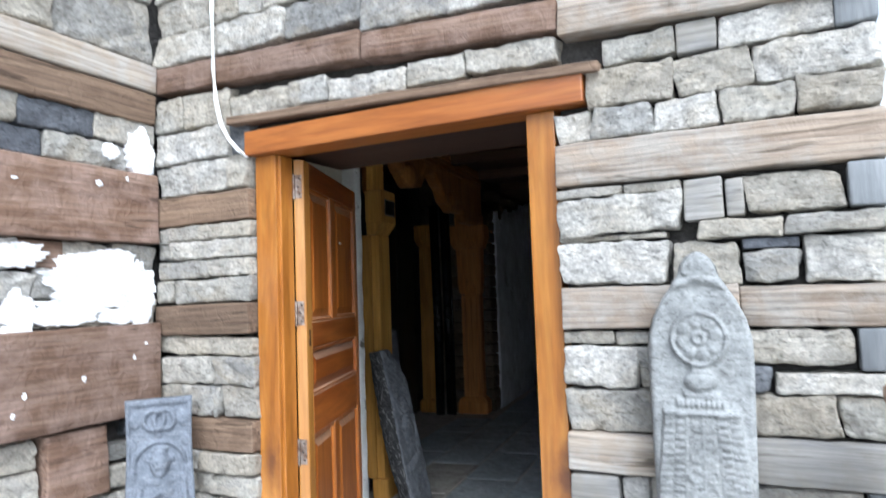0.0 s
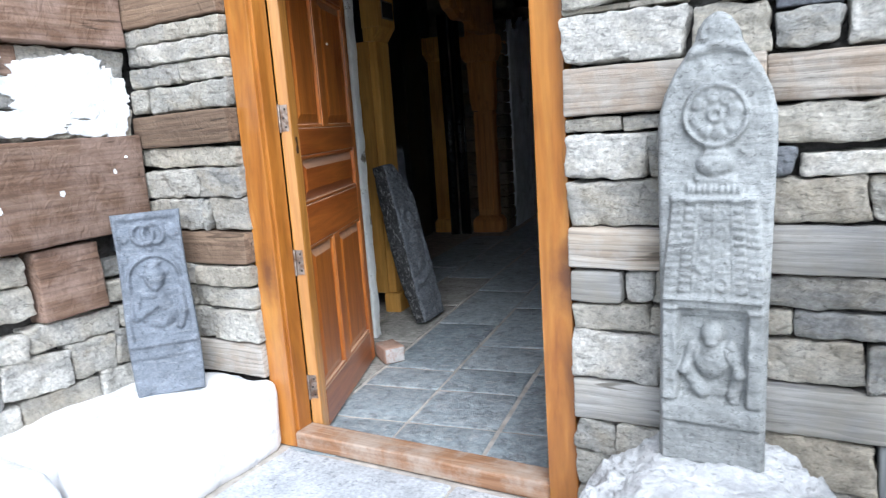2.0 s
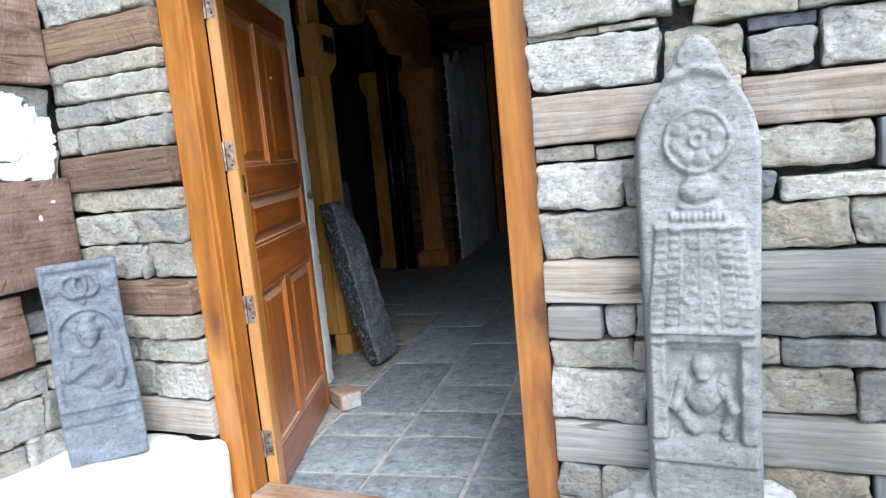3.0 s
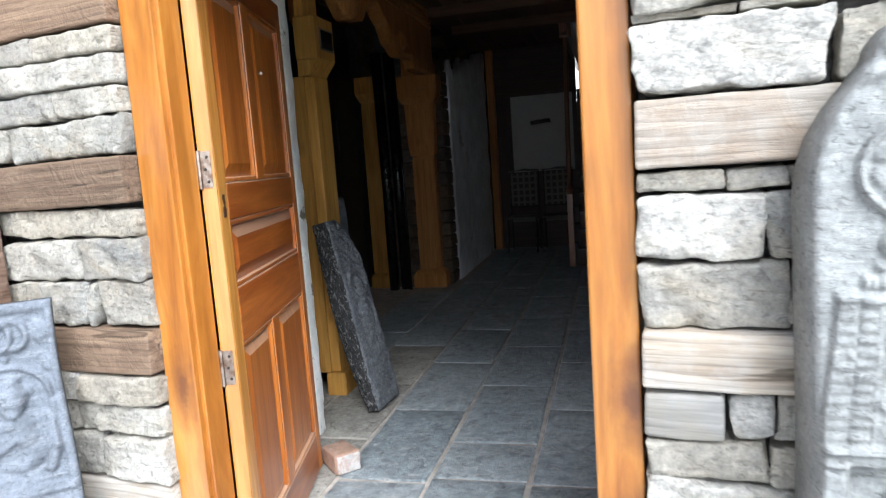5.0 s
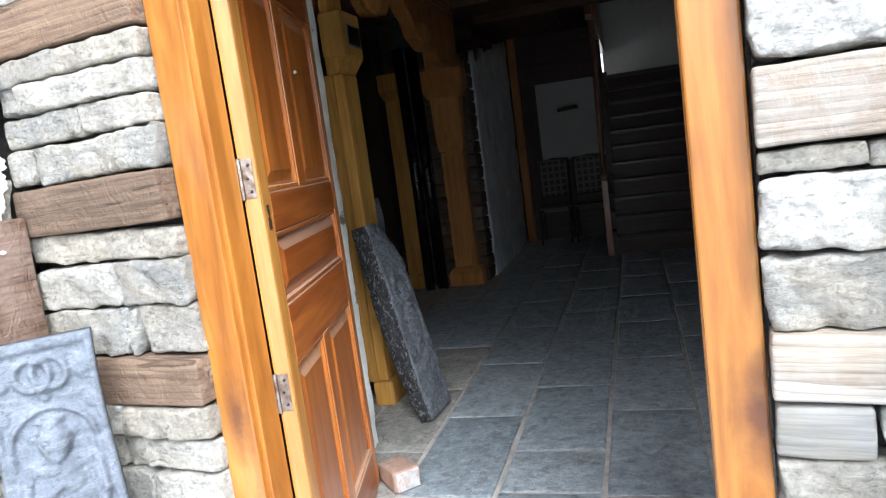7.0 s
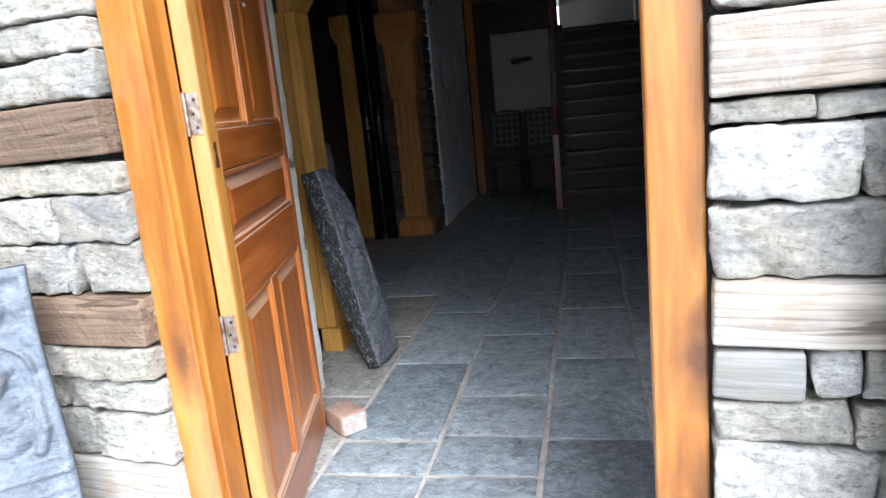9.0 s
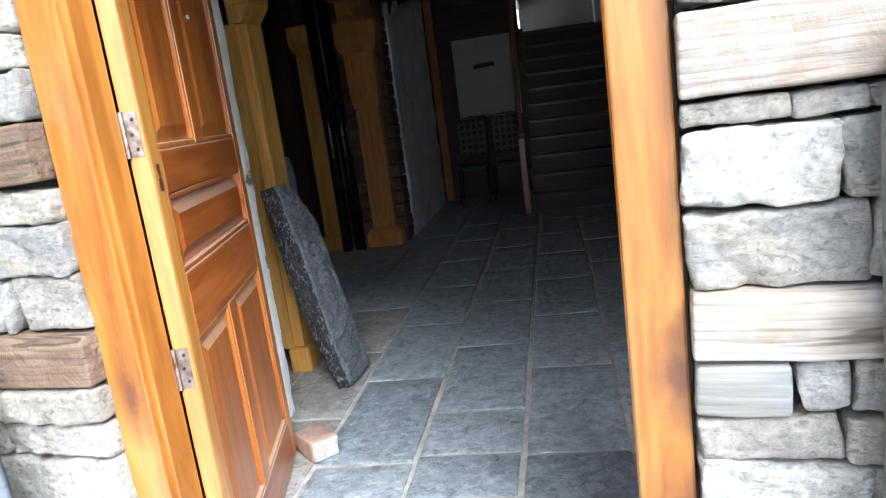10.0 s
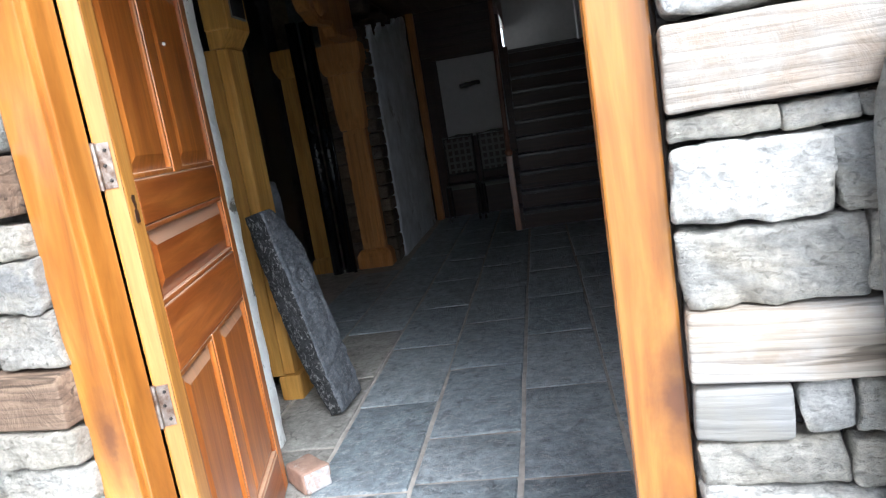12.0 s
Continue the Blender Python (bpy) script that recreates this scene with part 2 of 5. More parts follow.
M_BEAM = wood_mat("weathered_beam", [(0.27, 0.215, 0.165), (0.38, 0.325, 0.26), (0.47, 0.42, 0.355)], 0, 0.85, 1.0, grey=(0.41, 0.39, 0.36), rings=0.5)
M_BEAMPALE = wood_mat("pale_beam", [(0.17, 0.125, 0.09), (0.33, 0.262, 0.20), (0.42, 0.355, 0.285)], 0, 0.85, 1.2, knots=0.7, grey=(0.37, 0.345, 0.305), adze=0.3, rings=0.45)
M_BEAMBROWN = wood_mat("brown_beam", [(0.085, 0.052, 0.033), (0.16, 0.105, 0.068), (0.25, 0.175, 0.115)], 0, 0.85, 1.2, grey=(0.19, 0.128, 0.085), adze=0.6, rings=0.5)
M_BEAMRED = wood_mat("red_brown_beam", [(0.085, 0.045, 0.028), (0.165, 0.098, 0.063), (0.27, 0.185, 0.135)], 0, 0.85, 1.3, grey=(0.275, 0.19, 0.15), adze=0.65, rings=0.3)
M_GREYWOOD = wood_mat("grey_wood", [(0.195, 0.191, 0.185), (0.312, 0.305, 0.289), (0.403, 0.39, 0.364)], 0, 0.85, 0.8, rings=0.25, grey=(0.30, 0.28, 0.24))
M_BLUEWOOD = wood_mat("slate_grey_end_grain", [(0.15, 0.162, 0.17), (0.20, 0.212, 0.22), (0.25, 0.262, 0.265)], 2, 0.85, 0.8, tight=0.8)
M_FRAME = wood_mat("varnished_frame_wood", [(0.275, 0.090, 0.013), (0.41, 0.152, 0.023), (0.54, 0.238, 0.045)], 2, 0.34, 0.2, 0.6, knots=0.25, tight=0.45, marks=[(-1.083, 2.247, 0.69), (0.08, 2.247, 0.735)])
M_FRAMEX = wood_mat("varnished_lintel_wood", [(0.28, 0.085, 0.018), (0.38, 0.125, 0.028), (0.46, 0.17, 0.04)], 0, 0.38, 0.25, 0.35, knots=0.5, tight=0.7)
M_SILL = wood_mat("worn_sill_wood", [(0.20, 0.09, 0.04), (0.28, 0.15, 0.08), (0.38, 0.25, 0.16)], 0, 0.7, 0.5, grey=(0.38, 0.31, 0.25))
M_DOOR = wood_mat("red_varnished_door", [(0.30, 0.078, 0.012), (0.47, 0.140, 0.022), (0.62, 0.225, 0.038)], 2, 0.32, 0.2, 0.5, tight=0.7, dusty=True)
M_STILE = wood_mat("orange_varnished_stile", [(0.40, 0.145, 0.024), (0.56, 0.24, 0.045), (0.68, 0.33, 0.075)], 2, 0.32, 0.2, 0.5, tight=0.7)
M_KNOT = plain_mat("dark_knot", (0.05, 0.02, 0.01), 0.5, vary=0.3)
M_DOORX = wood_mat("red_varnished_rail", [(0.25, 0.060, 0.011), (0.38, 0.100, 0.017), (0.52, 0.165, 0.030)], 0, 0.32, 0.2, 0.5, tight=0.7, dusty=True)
M_EDGE = wood_mat("raw_door_edge", [(0.38, 0.165, 0.042), (0.46, 0.220, 0.066), (0.53, 0.285, 0.10)], 2, 0.55, 0.3, 0.1, tight=0.8)
M_OCHRE = wood_mat("ochre_painted_wood", [(0.50, 0.24, 0.042), (0.65, 0.335, 0.066), (0.73, 0.41, 0.10)], 2, 0.6, 0.5, tight=0.7)
M_OCHRED = wood_mat("orange_ochre_wood", [(0.38, 0.155, 0.034), (0.50, 0.215, 0.050), (0.57, 0.275, 0.08)], 2, 0.6, 0.5, tight=0.7)
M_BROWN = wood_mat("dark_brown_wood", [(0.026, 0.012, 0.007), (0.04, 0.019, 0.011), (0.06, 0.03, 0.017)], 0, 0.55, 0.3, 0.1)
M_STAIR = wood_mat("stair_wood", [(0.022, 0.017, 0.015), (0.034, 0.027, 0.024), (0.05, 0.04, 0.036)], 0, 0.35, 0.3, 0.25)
M_NEWEL = wood_mat("newel_wood", [(0.17, 0.065, 0.03), (0.24, 0.095, 0.045), (0.30, 0.13, 0.065)], 2, 0.35, 0.2, 0.4)
M_RAIL = wood_mat("varnished_rail_wood", [(0.28, 0.14, 0.055), (0.38, 0.21, 0.09), (0.46, 0.28, 0.13)], 2, 0.5, 0.3, 0.15)
M_RAILY = wood_mat("weathered_handrail_wood", [(0.26, 0.15, 0.08), (0.36, 0.22, 0.13), (0.44, 0.31, 0.21)], 1, 0.6, 0.4, 0.1, grey=(0.42, 0.34, 0.27))
M_WHITE = plain_mat("peeling_white_paint", (0.84, 0.85, 0.81), 0.75, vary=0.12, scale=13, bump=0.5, second=(0.22, 0.20, 0.15), cut=(0.57, 0.61))
M_CREAM = plain_mat("cream_wall_paint", (0.76, 0.75, 0.62), 0.75, vary=0.08, scale=5, bump=0.2)
M_PLASTER = plain_mat("grey_white_plaster", (0.74, 0.77, 0.80), 0.45, vary=0.2, scale=5, bump=0.6, second=(0.30, 0.30, 0.30), cut=(0.60, 0.72))
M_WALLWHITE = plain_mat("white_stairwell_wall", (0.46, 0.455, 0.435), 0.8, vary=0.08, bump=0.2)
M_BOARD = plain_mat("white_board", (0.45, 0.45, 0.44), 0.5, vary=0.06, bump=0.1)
M_GREEN = plain_mat("dark_green_paint", (0.012, 0.022, 0.020), 0.35, vary=0.4, scale=6, bump=0.3, second=(0.10, 0.11, 0.11), cut=(0.70, 0.75))
M_BLACK = plain_mat("black_gloss", (0.010, 0.011, 0.013), 0.22, vary=0.3, bump=0.05)
M_STEEL = plain_mat("hinge_steel", (0.32, 0.27, 0.23), 0.45, 0.85, vary=0.3, scale=40, bump=0.2, second=(0.16, 0.10, 0.07))
M_IRON = plain_mat("dark_iron", (0.06, 0.055, 0.05), 0.5, 0.8, vary=0.3)
M_CANE = plain_mat("woven_cane", (0.14, 0.135, 0.115), 0.6, vary=0.2)
M_CABLE = plain_mat("white_cable", (0.72, 0.72, 0.70), 0.5, vary=0.06)
M_BRICK = plain_mat("red_brick", (0.36, 0.235, 0.175), 0.9, vary=0.25, scale=20, bump=0.6, second=(0.45, 0.40, 0.35), cut=(0.55, 0.65))
M_CHALK = plain_mat("white_brick_end", (0.46, 0.44, 0.42), 0.9, vary=0.25, scale=30, second=(0.36, 0.24, 0.19), cut=(0.5, 0.65))
M_SLATE = stone_mat("slate_tile", [(0.237, 0.281, 0.303), (0.319, 0.363, 0.38), (0.275, 0.319, 0.341), (0.347, 0.385, 0.402)], dark=0.70, speck=0.42, rough=0.5, bump=1.0, stain=(0.46, 0.455, 0.44), fine=24, chips=0.42, facets=0.15)
M_SLATE.node_tree.nodes["Principled BSDF"].inputs["Specular IOR Level"].default_value = 0.5
M_GROUT = plain_mat("dusty_grout", (0.44, 0.405, 0.36), 0.9, vary=0.3, scale=12, bump=0.5)
M_DUST = stone_mat("dusty_floor", [(0.30, 0.29, 0.26), (0.34, 0.325, 0.29), (0.26, 0.255, 0.235)], dark=0.7, rough=0.8, bump=0.4, stain=(0.40, 0.38, 0.34), fine=40, facets=0.15)
M_PAVE = stone_mat("pale_paving", [(0.459, 0.476, 0.5), (0.508, 0.525, 0.541), (0.426, 0.451, 0.476)], dark=0.8, bump=0.4, stain=(0.40, 0.41, 0.42), facets=0.15)
M_LEAF = plain_mat("green_leaf", (0.10, 0.16, 0.03), 0.6, vary=0.4, scale=30)
M_GROUND = plain_mat("dusty_ground", (0.45, 0.44, 0.38), 0.95, vary=0.25, scale=0.6, bump=0.5, second=(0.62, 0.60, 0.56))
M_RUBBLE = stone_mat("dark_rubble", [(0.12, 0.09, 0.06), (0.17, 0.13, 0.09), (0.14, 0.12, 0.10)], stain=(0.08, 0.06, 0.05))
M_CEIL = wood_mat("ceiling_boards", [(0.07, 0.035, 0.02), (0.11, 0.055, 0.03), (0.14, 0.075, 0.042)], 0, 0.7, 0.3)

# ---------------------------------------------------------------- mesh helpers


def obj(name, verts, faces, mat, parent=None, label="", smooth=False):
    me = bpy.data.meshes.new(name)
    me.from_pydata([tuple(map(float, v)) for v in verts], [], faces)
    me.update()
    if smooth:
        me.polygons.foreach_set("use_smooth", [True] * len(me.polygons))
    me.materials.append(mat)
    o = new(name, me)
    if parent:
        o.parent = parent
    return tagged(o, label)


def part(name, bm, mat, parent=None, label="", smooth=False):
    bmesh.ops.recalc_face_normals(bm, faces=bm.faces)
    me = bpy.data.meshes.new(name)
    bm.to_mesh(me)
    bm.free()
    if smooth:
        me.polygons.foreach_set("use_smooth", [True] * len(me.polygons))
    me.materials.append(mat)
    o = new(name, me)
    if parent:
        o.parent = parent
    return tagged(o, label)


def thing(name, m, label, category, group="", kind=""):
    e = new(name)
    e.matrix_world = m
    return tagged(e, label, category, group, kind)


def box_into(bm, x0, x1, y0, y1, z0, z1, bevel=0.0, seg=2):
    r = bmesh.ops.create_cube(bm, size=1, matrix=Matrix.LocRotScale(((x0 + x1) / 2, (y0 + y1) / 2, (z0 + z1) / 2), None, (x1 - x0, y1 - y0, z1 - z0)))
    if bevel:
        es = list({e for v in r["verts"] for e in v.link_edges})
        bmesh.ops.bevel(bm, geom=es, offset=bevel, segments=seg, affect='EDGES', profile=0.6)


def box(x0, x1, y0, y1, z0, z1, bevel=0.0, seg=2):
    bm = bmesh.new()
    box_into(bm, x0, x1, y0, y1, z0, z1, bevel, seg)
    return bm


def tube(points, r, sides=8):
    """A tube along a line of points."""
    bm = bmesh.new()
    rings = []
    pts = [Vector(p) for p in points]
    for i, p in enumerate(pts):
        d = (pts[min(i + 1, len(pts) - 1)] - pts[max(i - 1, 0)]).normalized()
        a = d.orthogonal().normalized()
        b = d.cross(a)
        rings.append([bm.verts.new(p + r * (math.cos(k * math.tau / sides) * a + math.sin(k * math.tau / sides) * b)) for k in range(sides)])
    for q, w in zip(rings, rings[1:]):
        # keep neighbouring rings from twisting
        s = min(range(sides), key=lambda k: (w[k].co - q[0].co).length)
        w[:] = w[s:] + w[:s]
        if (w[1].co - q[1].co).length > (w[-1].co - q[1].co).length:
            w[:] = [w[0]] + w[:0:-1]
        for k in range(sides):
            bm.faces.new((q[k], q[(k + 1) % sides], w[(k + 1) % sides], w[k]))
    bm.faces.new(rings[0])
    bm.faces.new(rings[-1])
    return bm


def block(w, d, h, r=0.015, cell=0.03, amp=0.006, freq=9.0, seed=0, skew=0.0, sharp=0.0):
    """A rough block, centred, with rounded worn edges and an uneven skin: verts and faces."""
    half = np.array([w, d, h]) / 2
    r = min(r, 0.3 * min(w, d, h))
    lines = []
    for k, q in enumerate((w, d, h)):
        m = max(1, min(32, int(round((q - 2 * r) / (cell if k != 1 else cell * 2)))))
        mid = list(np.linspace(-(q / 2 - r), q / 2 - r, m + 1))
        lines.append([-q / 2, -q / 2 + 0.3 * r] + mid + [q / 2 - 0.3 * r, q / 2])
    n = [len(q) - 1 for q in lines]
    verts, faces, index = [], [], {}

    def vid(p):
        k = tuple(p)
        if k not in index:
            index[k] = len(verts)
            verts.append(p)
        return index[k]

    for ax in range(3):
        a, b = (ax + 1) % 3, (ax + 2) % 3
        for side in (0, n[ax]):
            for i in range(n[a]):
                for j in range(n[b]):
                    q = []
                    for di, dj in ((0, 0), (1, 0), (1, 1), (0, 1)):
                        p = [0, 0, 0]
                        p[ax], p[a], p[b] = side, i + di, j + dj
                        q.append(vid(tuple(p)))
                    faces.append(q if side else q[::-1])
    out = []
    off = Vector((seed * 3.17, seed * 1.31, seed * 7.7))
    rng = random.Random(seed)
    tw = [(rng.uniform(-1, 1), rng.uniform(-1, 1)) for _ in range(4)]
    for p in verts:
        c = np.array([lines[k][p[k]] for k in range(3)])
        s = c / half
        inner = np.clip(c, -(half - r), half - r)
        dvec = c - inner
        ln = np.linalg.norm(dvec)
        c = inner + (dvec / ln * r if ln > 1e-9 else 0)
        k = Vector(c) * freq + off
        nv = noise.noise_vector(k) * amp + noise.noise_vector(k * 2.3) * amp * 0.5 + noise.noise_vector(k * 5.3) * amp * 0.25
        c = c + np.array(nv) * np.array([1.0, 1.3, 1.0])
        c[0] += skew * (tw[0][0] * s[2] + tw[0][1] * s[2] * s[0])
        c[2] += skew * (tw[1][0] * s[0] + tw[1][1] * s[0] * s[0] * np.sign(s[2])) * 0.7
        out.append(c)
    return out, faces


def mound_mesh(w, d, hfun, nx, ny):
    verts = [((i / nx - 0.5) * w, (j / ny - 0.5) * d, hfun((i / nx - 0.5) * 2, (j / ny - 0.5) * 2)) for j in range(ny + 1) for i in range(nx + 1)]
    faces = [(j * (nx + 1) + i, j * (nx + 1) + i + 1, (j + 1) * (nx + 1) + i + 1, (j + 1) * (nx + 1) + i) for j in range(ny) for i in range(nx)]
    return verts, faces


def relief(H, halfw, depth, hfun, nx, nz, edge=0.012, back=(0.97, 0.97)):
    """An upright slab with a carved front at -y: halfw(z) is its outline, hfun(x, z) the carving's height."""
    verts, faces = [], []
    row = nx + 1
    for j in range(nz + 1):
        z = H * j / nz
        hw = halfw(z)
        for i in range(nx + 1):
            s = 2 * i / nx - 1
            x = s * hw
            e = max(0.0, edge - (1 - abs(s)) * hw) / edge
            e2 = max(0.0, edge - (H - z)) / edge
            g = noise.noise(Vector((x * 22, z * 22, depth * 9))) * 0.003 + noise.noise(Vector((x * 70, z * 70, 2))) * 0.0012
            verts.append((x, -depth - 1.3 * hfun(x, z) * (1 - 0.8 * e) + edge * 0.7 * (e * e + e2 * e2) + g, z))
    base = len(verts)
    for j in range(nz + 1):
        z = H * j / nz
        hw = halfw(z)
        verts.append((-hw * back[0], 0, z))
        verts.append((hw * back[1], 0, z))
    for j in range(nz):
        for i in range(nx):
            a = j * row + i
            faces.append((a, a + 1, a + row + 1, a + row))
        L0, L1 = base + 2 * j, base + 2 * j + 2
        faces.append((L0, j * row, (j + 1) * row, L1))
        faces.append((j * row + nx, L0 + 1, L1 + 1, (j + 1) * row + nx))
        faces.append((L0 + 1, L0, L1, L1 + 1))
    faces.append([base + 2 * nz] + [nz * row + i for i in range(nx + 1)] + [base + 2 * nz + 1])
    faces.append([base + 1] + [i for i in range(nx, -1, -1)] + [base])
    return verts, faces


def sm(a, b, x):
    t = min(1.0, max(0.0, (x - a) / (b - a)))
    return t * t * (3 - 2 * t)


def dome(x, z, cx, cz, rx, rz):
    q = ((x - cx) / rx) ** 2 + ((z - cz) / rz) ** 2
    return math.sqrt(1 - q) if q < 1 else 0.0


def ring(x, z, cx, cz, r, w):
    d = abs(math.hypot(x - cx, z - cz) - r) / w
    return max(0.0, 1 - d * d)


def bar(x, z, x0, x1, z0, z1, e=0.006):
    return sm(x0 - e, x0 + e, x) * sm(-x1 - e, -x1 + e, -x) * sm(z0 - e, z0 + e, z) * sm(-z1 - e, -z1 + e, -z)


def limb(x, z, x0, z0, x1, z1, w):
    d = Vector((x1 - x0, z1 - z0))
    p = Vector((x - x0, z - z0))
    t = min(1, max(0, p.dot(d) / d.length_squared))
    q = (p - d * t).length / w
    return math.sqrt(1 - q * q) if q < 1 else 0.0


HALL = pose(0, 2.4, 0, 0, 0, 8)      # the hall inside runs 8 degrees off the outer wall

# ---------------------------------------------------------------- ground


def terrain():
    n = 60
    g = [math.copysign((abs(q) ** 3.2) * 2500 + abs(q) * 6, q) for q in np.linspace(-1, 1, n)]
    verts = []
    for y in g:
        for x in g:
            drop = -2.2 * sm(1.6, 4.0, x) - 0.25 * max(0, min(x - 4, 60)) * (x > 4)
            # unseen rise to the south, added to block low sky light
            horizon_block = 0.12 * max(0.0, -y - 14) * sm(14, 60, -y) * (0.8 + 0.4 * noise.noise(Vector((x * 0.01, y * 0.004, 0)))) if y > -900 else 110.0
            verts.append((x, y, -0.05 + drop + horizon_block))
    faces = [(j * n + i, j * n + i + 1, (j + 1) * n + i + 1, (j + 1) * n + i) for j in range(n - 1) for i in range(n - 1)]
    return tagged(obj("ground", verts, faces, M_GROUND, smooth=True), "pale dusty ground falling away beside the terrace", "ground", kind="structure")


terrain()
pavement = tagged(part("pavement", box(-2.2, 1.25, -4.0, 2.24, -0.12, -0.012), M_GROUT), "pale stone paving in front of the doorway", "paving", kind="structure")

# ---------------------------------------------------------------- outer walls: cores
bm = bmesh.new()
box_into(bm, 0.105, 0.955, 2.285, 2.78, -0.1, 1.98)
box_into(bm, -2.3, -1.145, 2.285, 2.40, -0.1, 1.98)
box_into(bm, -2.3, -1.36, 2.402, 2.78, -0.1, 1.98)
box_into(bm, -2.3, 0.955, 2.285, 2.78, 1.982, 3.4)
wall_north = tagged(part("wall_north", bm, M_CORE), "dry stone wall laced with timber beams round the doorway", "wall", kind="structure")
bm = bmesh.new()
box_into(bm, -2.3, -1.725, -4.0, 2.283, -0.1, 3.4)
wall_west = tagged(part("wall_west", bm, M_CORE), "rubble stone wall laced with large red-brown timbers", "wall", kind="structure")

SKINS = {"s": (M_STONE, "stone"), "l": (M_LIGHT, "stone"), "d": (M_DARK, "stone"), "b": (M_BEAM, "beam"), "p": (M_BEAMPALE, "beam"),
         "n": (M_BEAMBROWN, "beam"), "r": (M_BEAMRED, "beam"), "g": (M_GREYWOOD, "beam"), "e": (M_BLUEWOOD, "beam")}
COUNT = [100]


def piece(wall, a0, a1, z0, z1, kind="s", proud=0.0, slope=0.0, depth=0.12, at=2.22):
    """One stone or beam of a wall, from a0 to a1 along it and from z0 to z1."""
    COUNT[0] += 1
    sd = COUNT[0]
    rng = random.Random(sd)
    mat, name = SKINS[kind]
    wood = kind in "bpnrge"
    w, h = a1 - a0 - (0.003 if wood else 0.004), z1 - z0 - (0.002 if wood else 0.0025)
    if wood:
        v, f = block(w, depth, h, 0.008, 0.035, 0.0035, 7, sd, 0.002)
    else:
        v, f = block(w, depth, h, min(0.009, h * 0.16), 0.0145, min(0.0082, h * 0.10), 19, sd, min(0.010, h * 0.07))
    jut = proud + (rng.uniform(-0.004, 0.008) if wood else rng.uniform(-0.010, 0.014))
    o = obj(name, v, f, mat, wall, smooth=True)
    tilt = slope if slope else rng.uniform(-0.6, 0.6)
    if wall is wall_north:
        o.matrix_world = pose((a0 + a1) / 2, at - jut + depth / 2, (z0 + z1) / 2, rng.uniform(-2, 2), tilt, rng.uniform(-1, 1))
    else:
        o.matrix_world = pose(-1.66 + jut - depth / 2, (a0 + a1) / 2, (z0 + z1) / 2, rng.uniform(-2, 2), 0, 90) @ pose(0, 0, 0, 0, tilt, 0)
    return o


def course(wall, z0, z1, breaks, kinds="s", proud=0.0, slope=0.0, depth=0.12):
    for i, (a, b) in enumerate(zip(breaks, breaks[1:])):
        piece(wall, a, b, z0, z1, kinds[i % len(kinds)], proud, slope, depth)


# the wall right of the doorway, from the top down
N = wall_north
course(N, 2.62, 2.78, [-1.66, -1.38, -1.0, -0.62, -0.2, 0.16, 0.5, 0.97], "slsls")
course(N, 2.46, 2.615, [-1.66, -1.2, -0.8, -0.5, -0.1, 0.3, 0.62, 0.97], "sslsl")
course(N, 2.315, 2.45, [-1.66, -1.3, -0.96, -0.6], "sls")
course(N, 2.26, 2.45, [-0.6, -0.24, 0.12], "sl")
course(N, 2.215, 2.45, [0.12, 0.5, 0.97], "sl")
piece(N, -1.66, -0.6, 2.185, 2.295, "r", 0.02, 2.2)
piece(N, -0.6, 0.13, 2.135, 2.24, "r", 0.02, 3.4)
piece(N, 0.13, 0.97, 2.075, 2.18, "p", 0.02, 2.6)
course(N, 2.035, 2.175, [-1.66, -1.5, -1.25], "s")
course(N, 2.035, 2.14, [-1.25, -0.94, -0.76], "ss")
course(N, 2.03, 2.115, [-0.76, -0.42, -0.20, 0.12], "lss", slope=1.6)
course(N, 1.985, 2.06, [0.255, 0.47], "s")
course(N, 1.975, 2.065, [0.47, 0.585, 0.87, 0.97], "gle")
course(N, 1.855, 1.972, [0.205, 0.46, 0.67, 0.97], "ssl")
course(N, 1.757, 1.852, [0.1, 0.22, 0.40, 0.58, 0.77, 0.97], "lslss")
piece(N, 0.1, 0.97, 1.622, 1.752, "p", 0.012, 0.5)
course(N, 1.587, 1.617, [0.1, 0.3, 0.465], "ss")
course(N, 1.493, 1.612, [0.47, 0.575], "g")
course(N, 1.497, 1.605, [0.58, 0.63, 0.865], "gs")
piece(N, 0.872, 0.97, 1.497, 1.612, "e")
piece(N, 0.1, 0.465, 1.472, 1.583, "l", 0.012)
course(N, 1.437, 1.487, [0.5, 0.72, 0.97], "s")
course(N, 1.452, 1.468, [0.1, 0.28, 0.42], "s")
piece(N, 0.1, 0.418, 1.322, 1.448, "l", 0.014)
piece(N, 0.43, 0.607, 1.313, 1.43, "s")
piece(N, 0.614, 0.752, 1.313, 1.40, "s")
piece(N, 0.612, 0.755, 1.403, 1.432, "d")
piece(N, 0.762, 0.97, 1.305, 1.432, "l")
piece(N, 0.1, 0.60, 1.19, 1.315, "p", 0.01)
piece(N, 0.60, 0.97, 1.19, 1.302, "p", 0.004)
course(N, 1.147, 1.186, [0.1, 0.255, 0.36, 0.6], "s")
piece(N, 0.6, 0.862, 1.092, 1.186, "s")
piece(N, 0.87, 0.97, 1.078, 1.187, "e", 0.006)
course(N, 1.019, 1.142, [0.1, 0.32, 0.42, 0.6], "lss")
piece(N, 0.6, 0.666, 1.018, 1.088, "d")
piece(N, 0.672, 0.97, 1.018, 1.074, "l", 0.008)
course(N, 0.893, 1.013, [0.1, 0.36, 0.6], "s")
course(N, 0.903, 1.013, [0.6, 0.818, 0.97], "s")
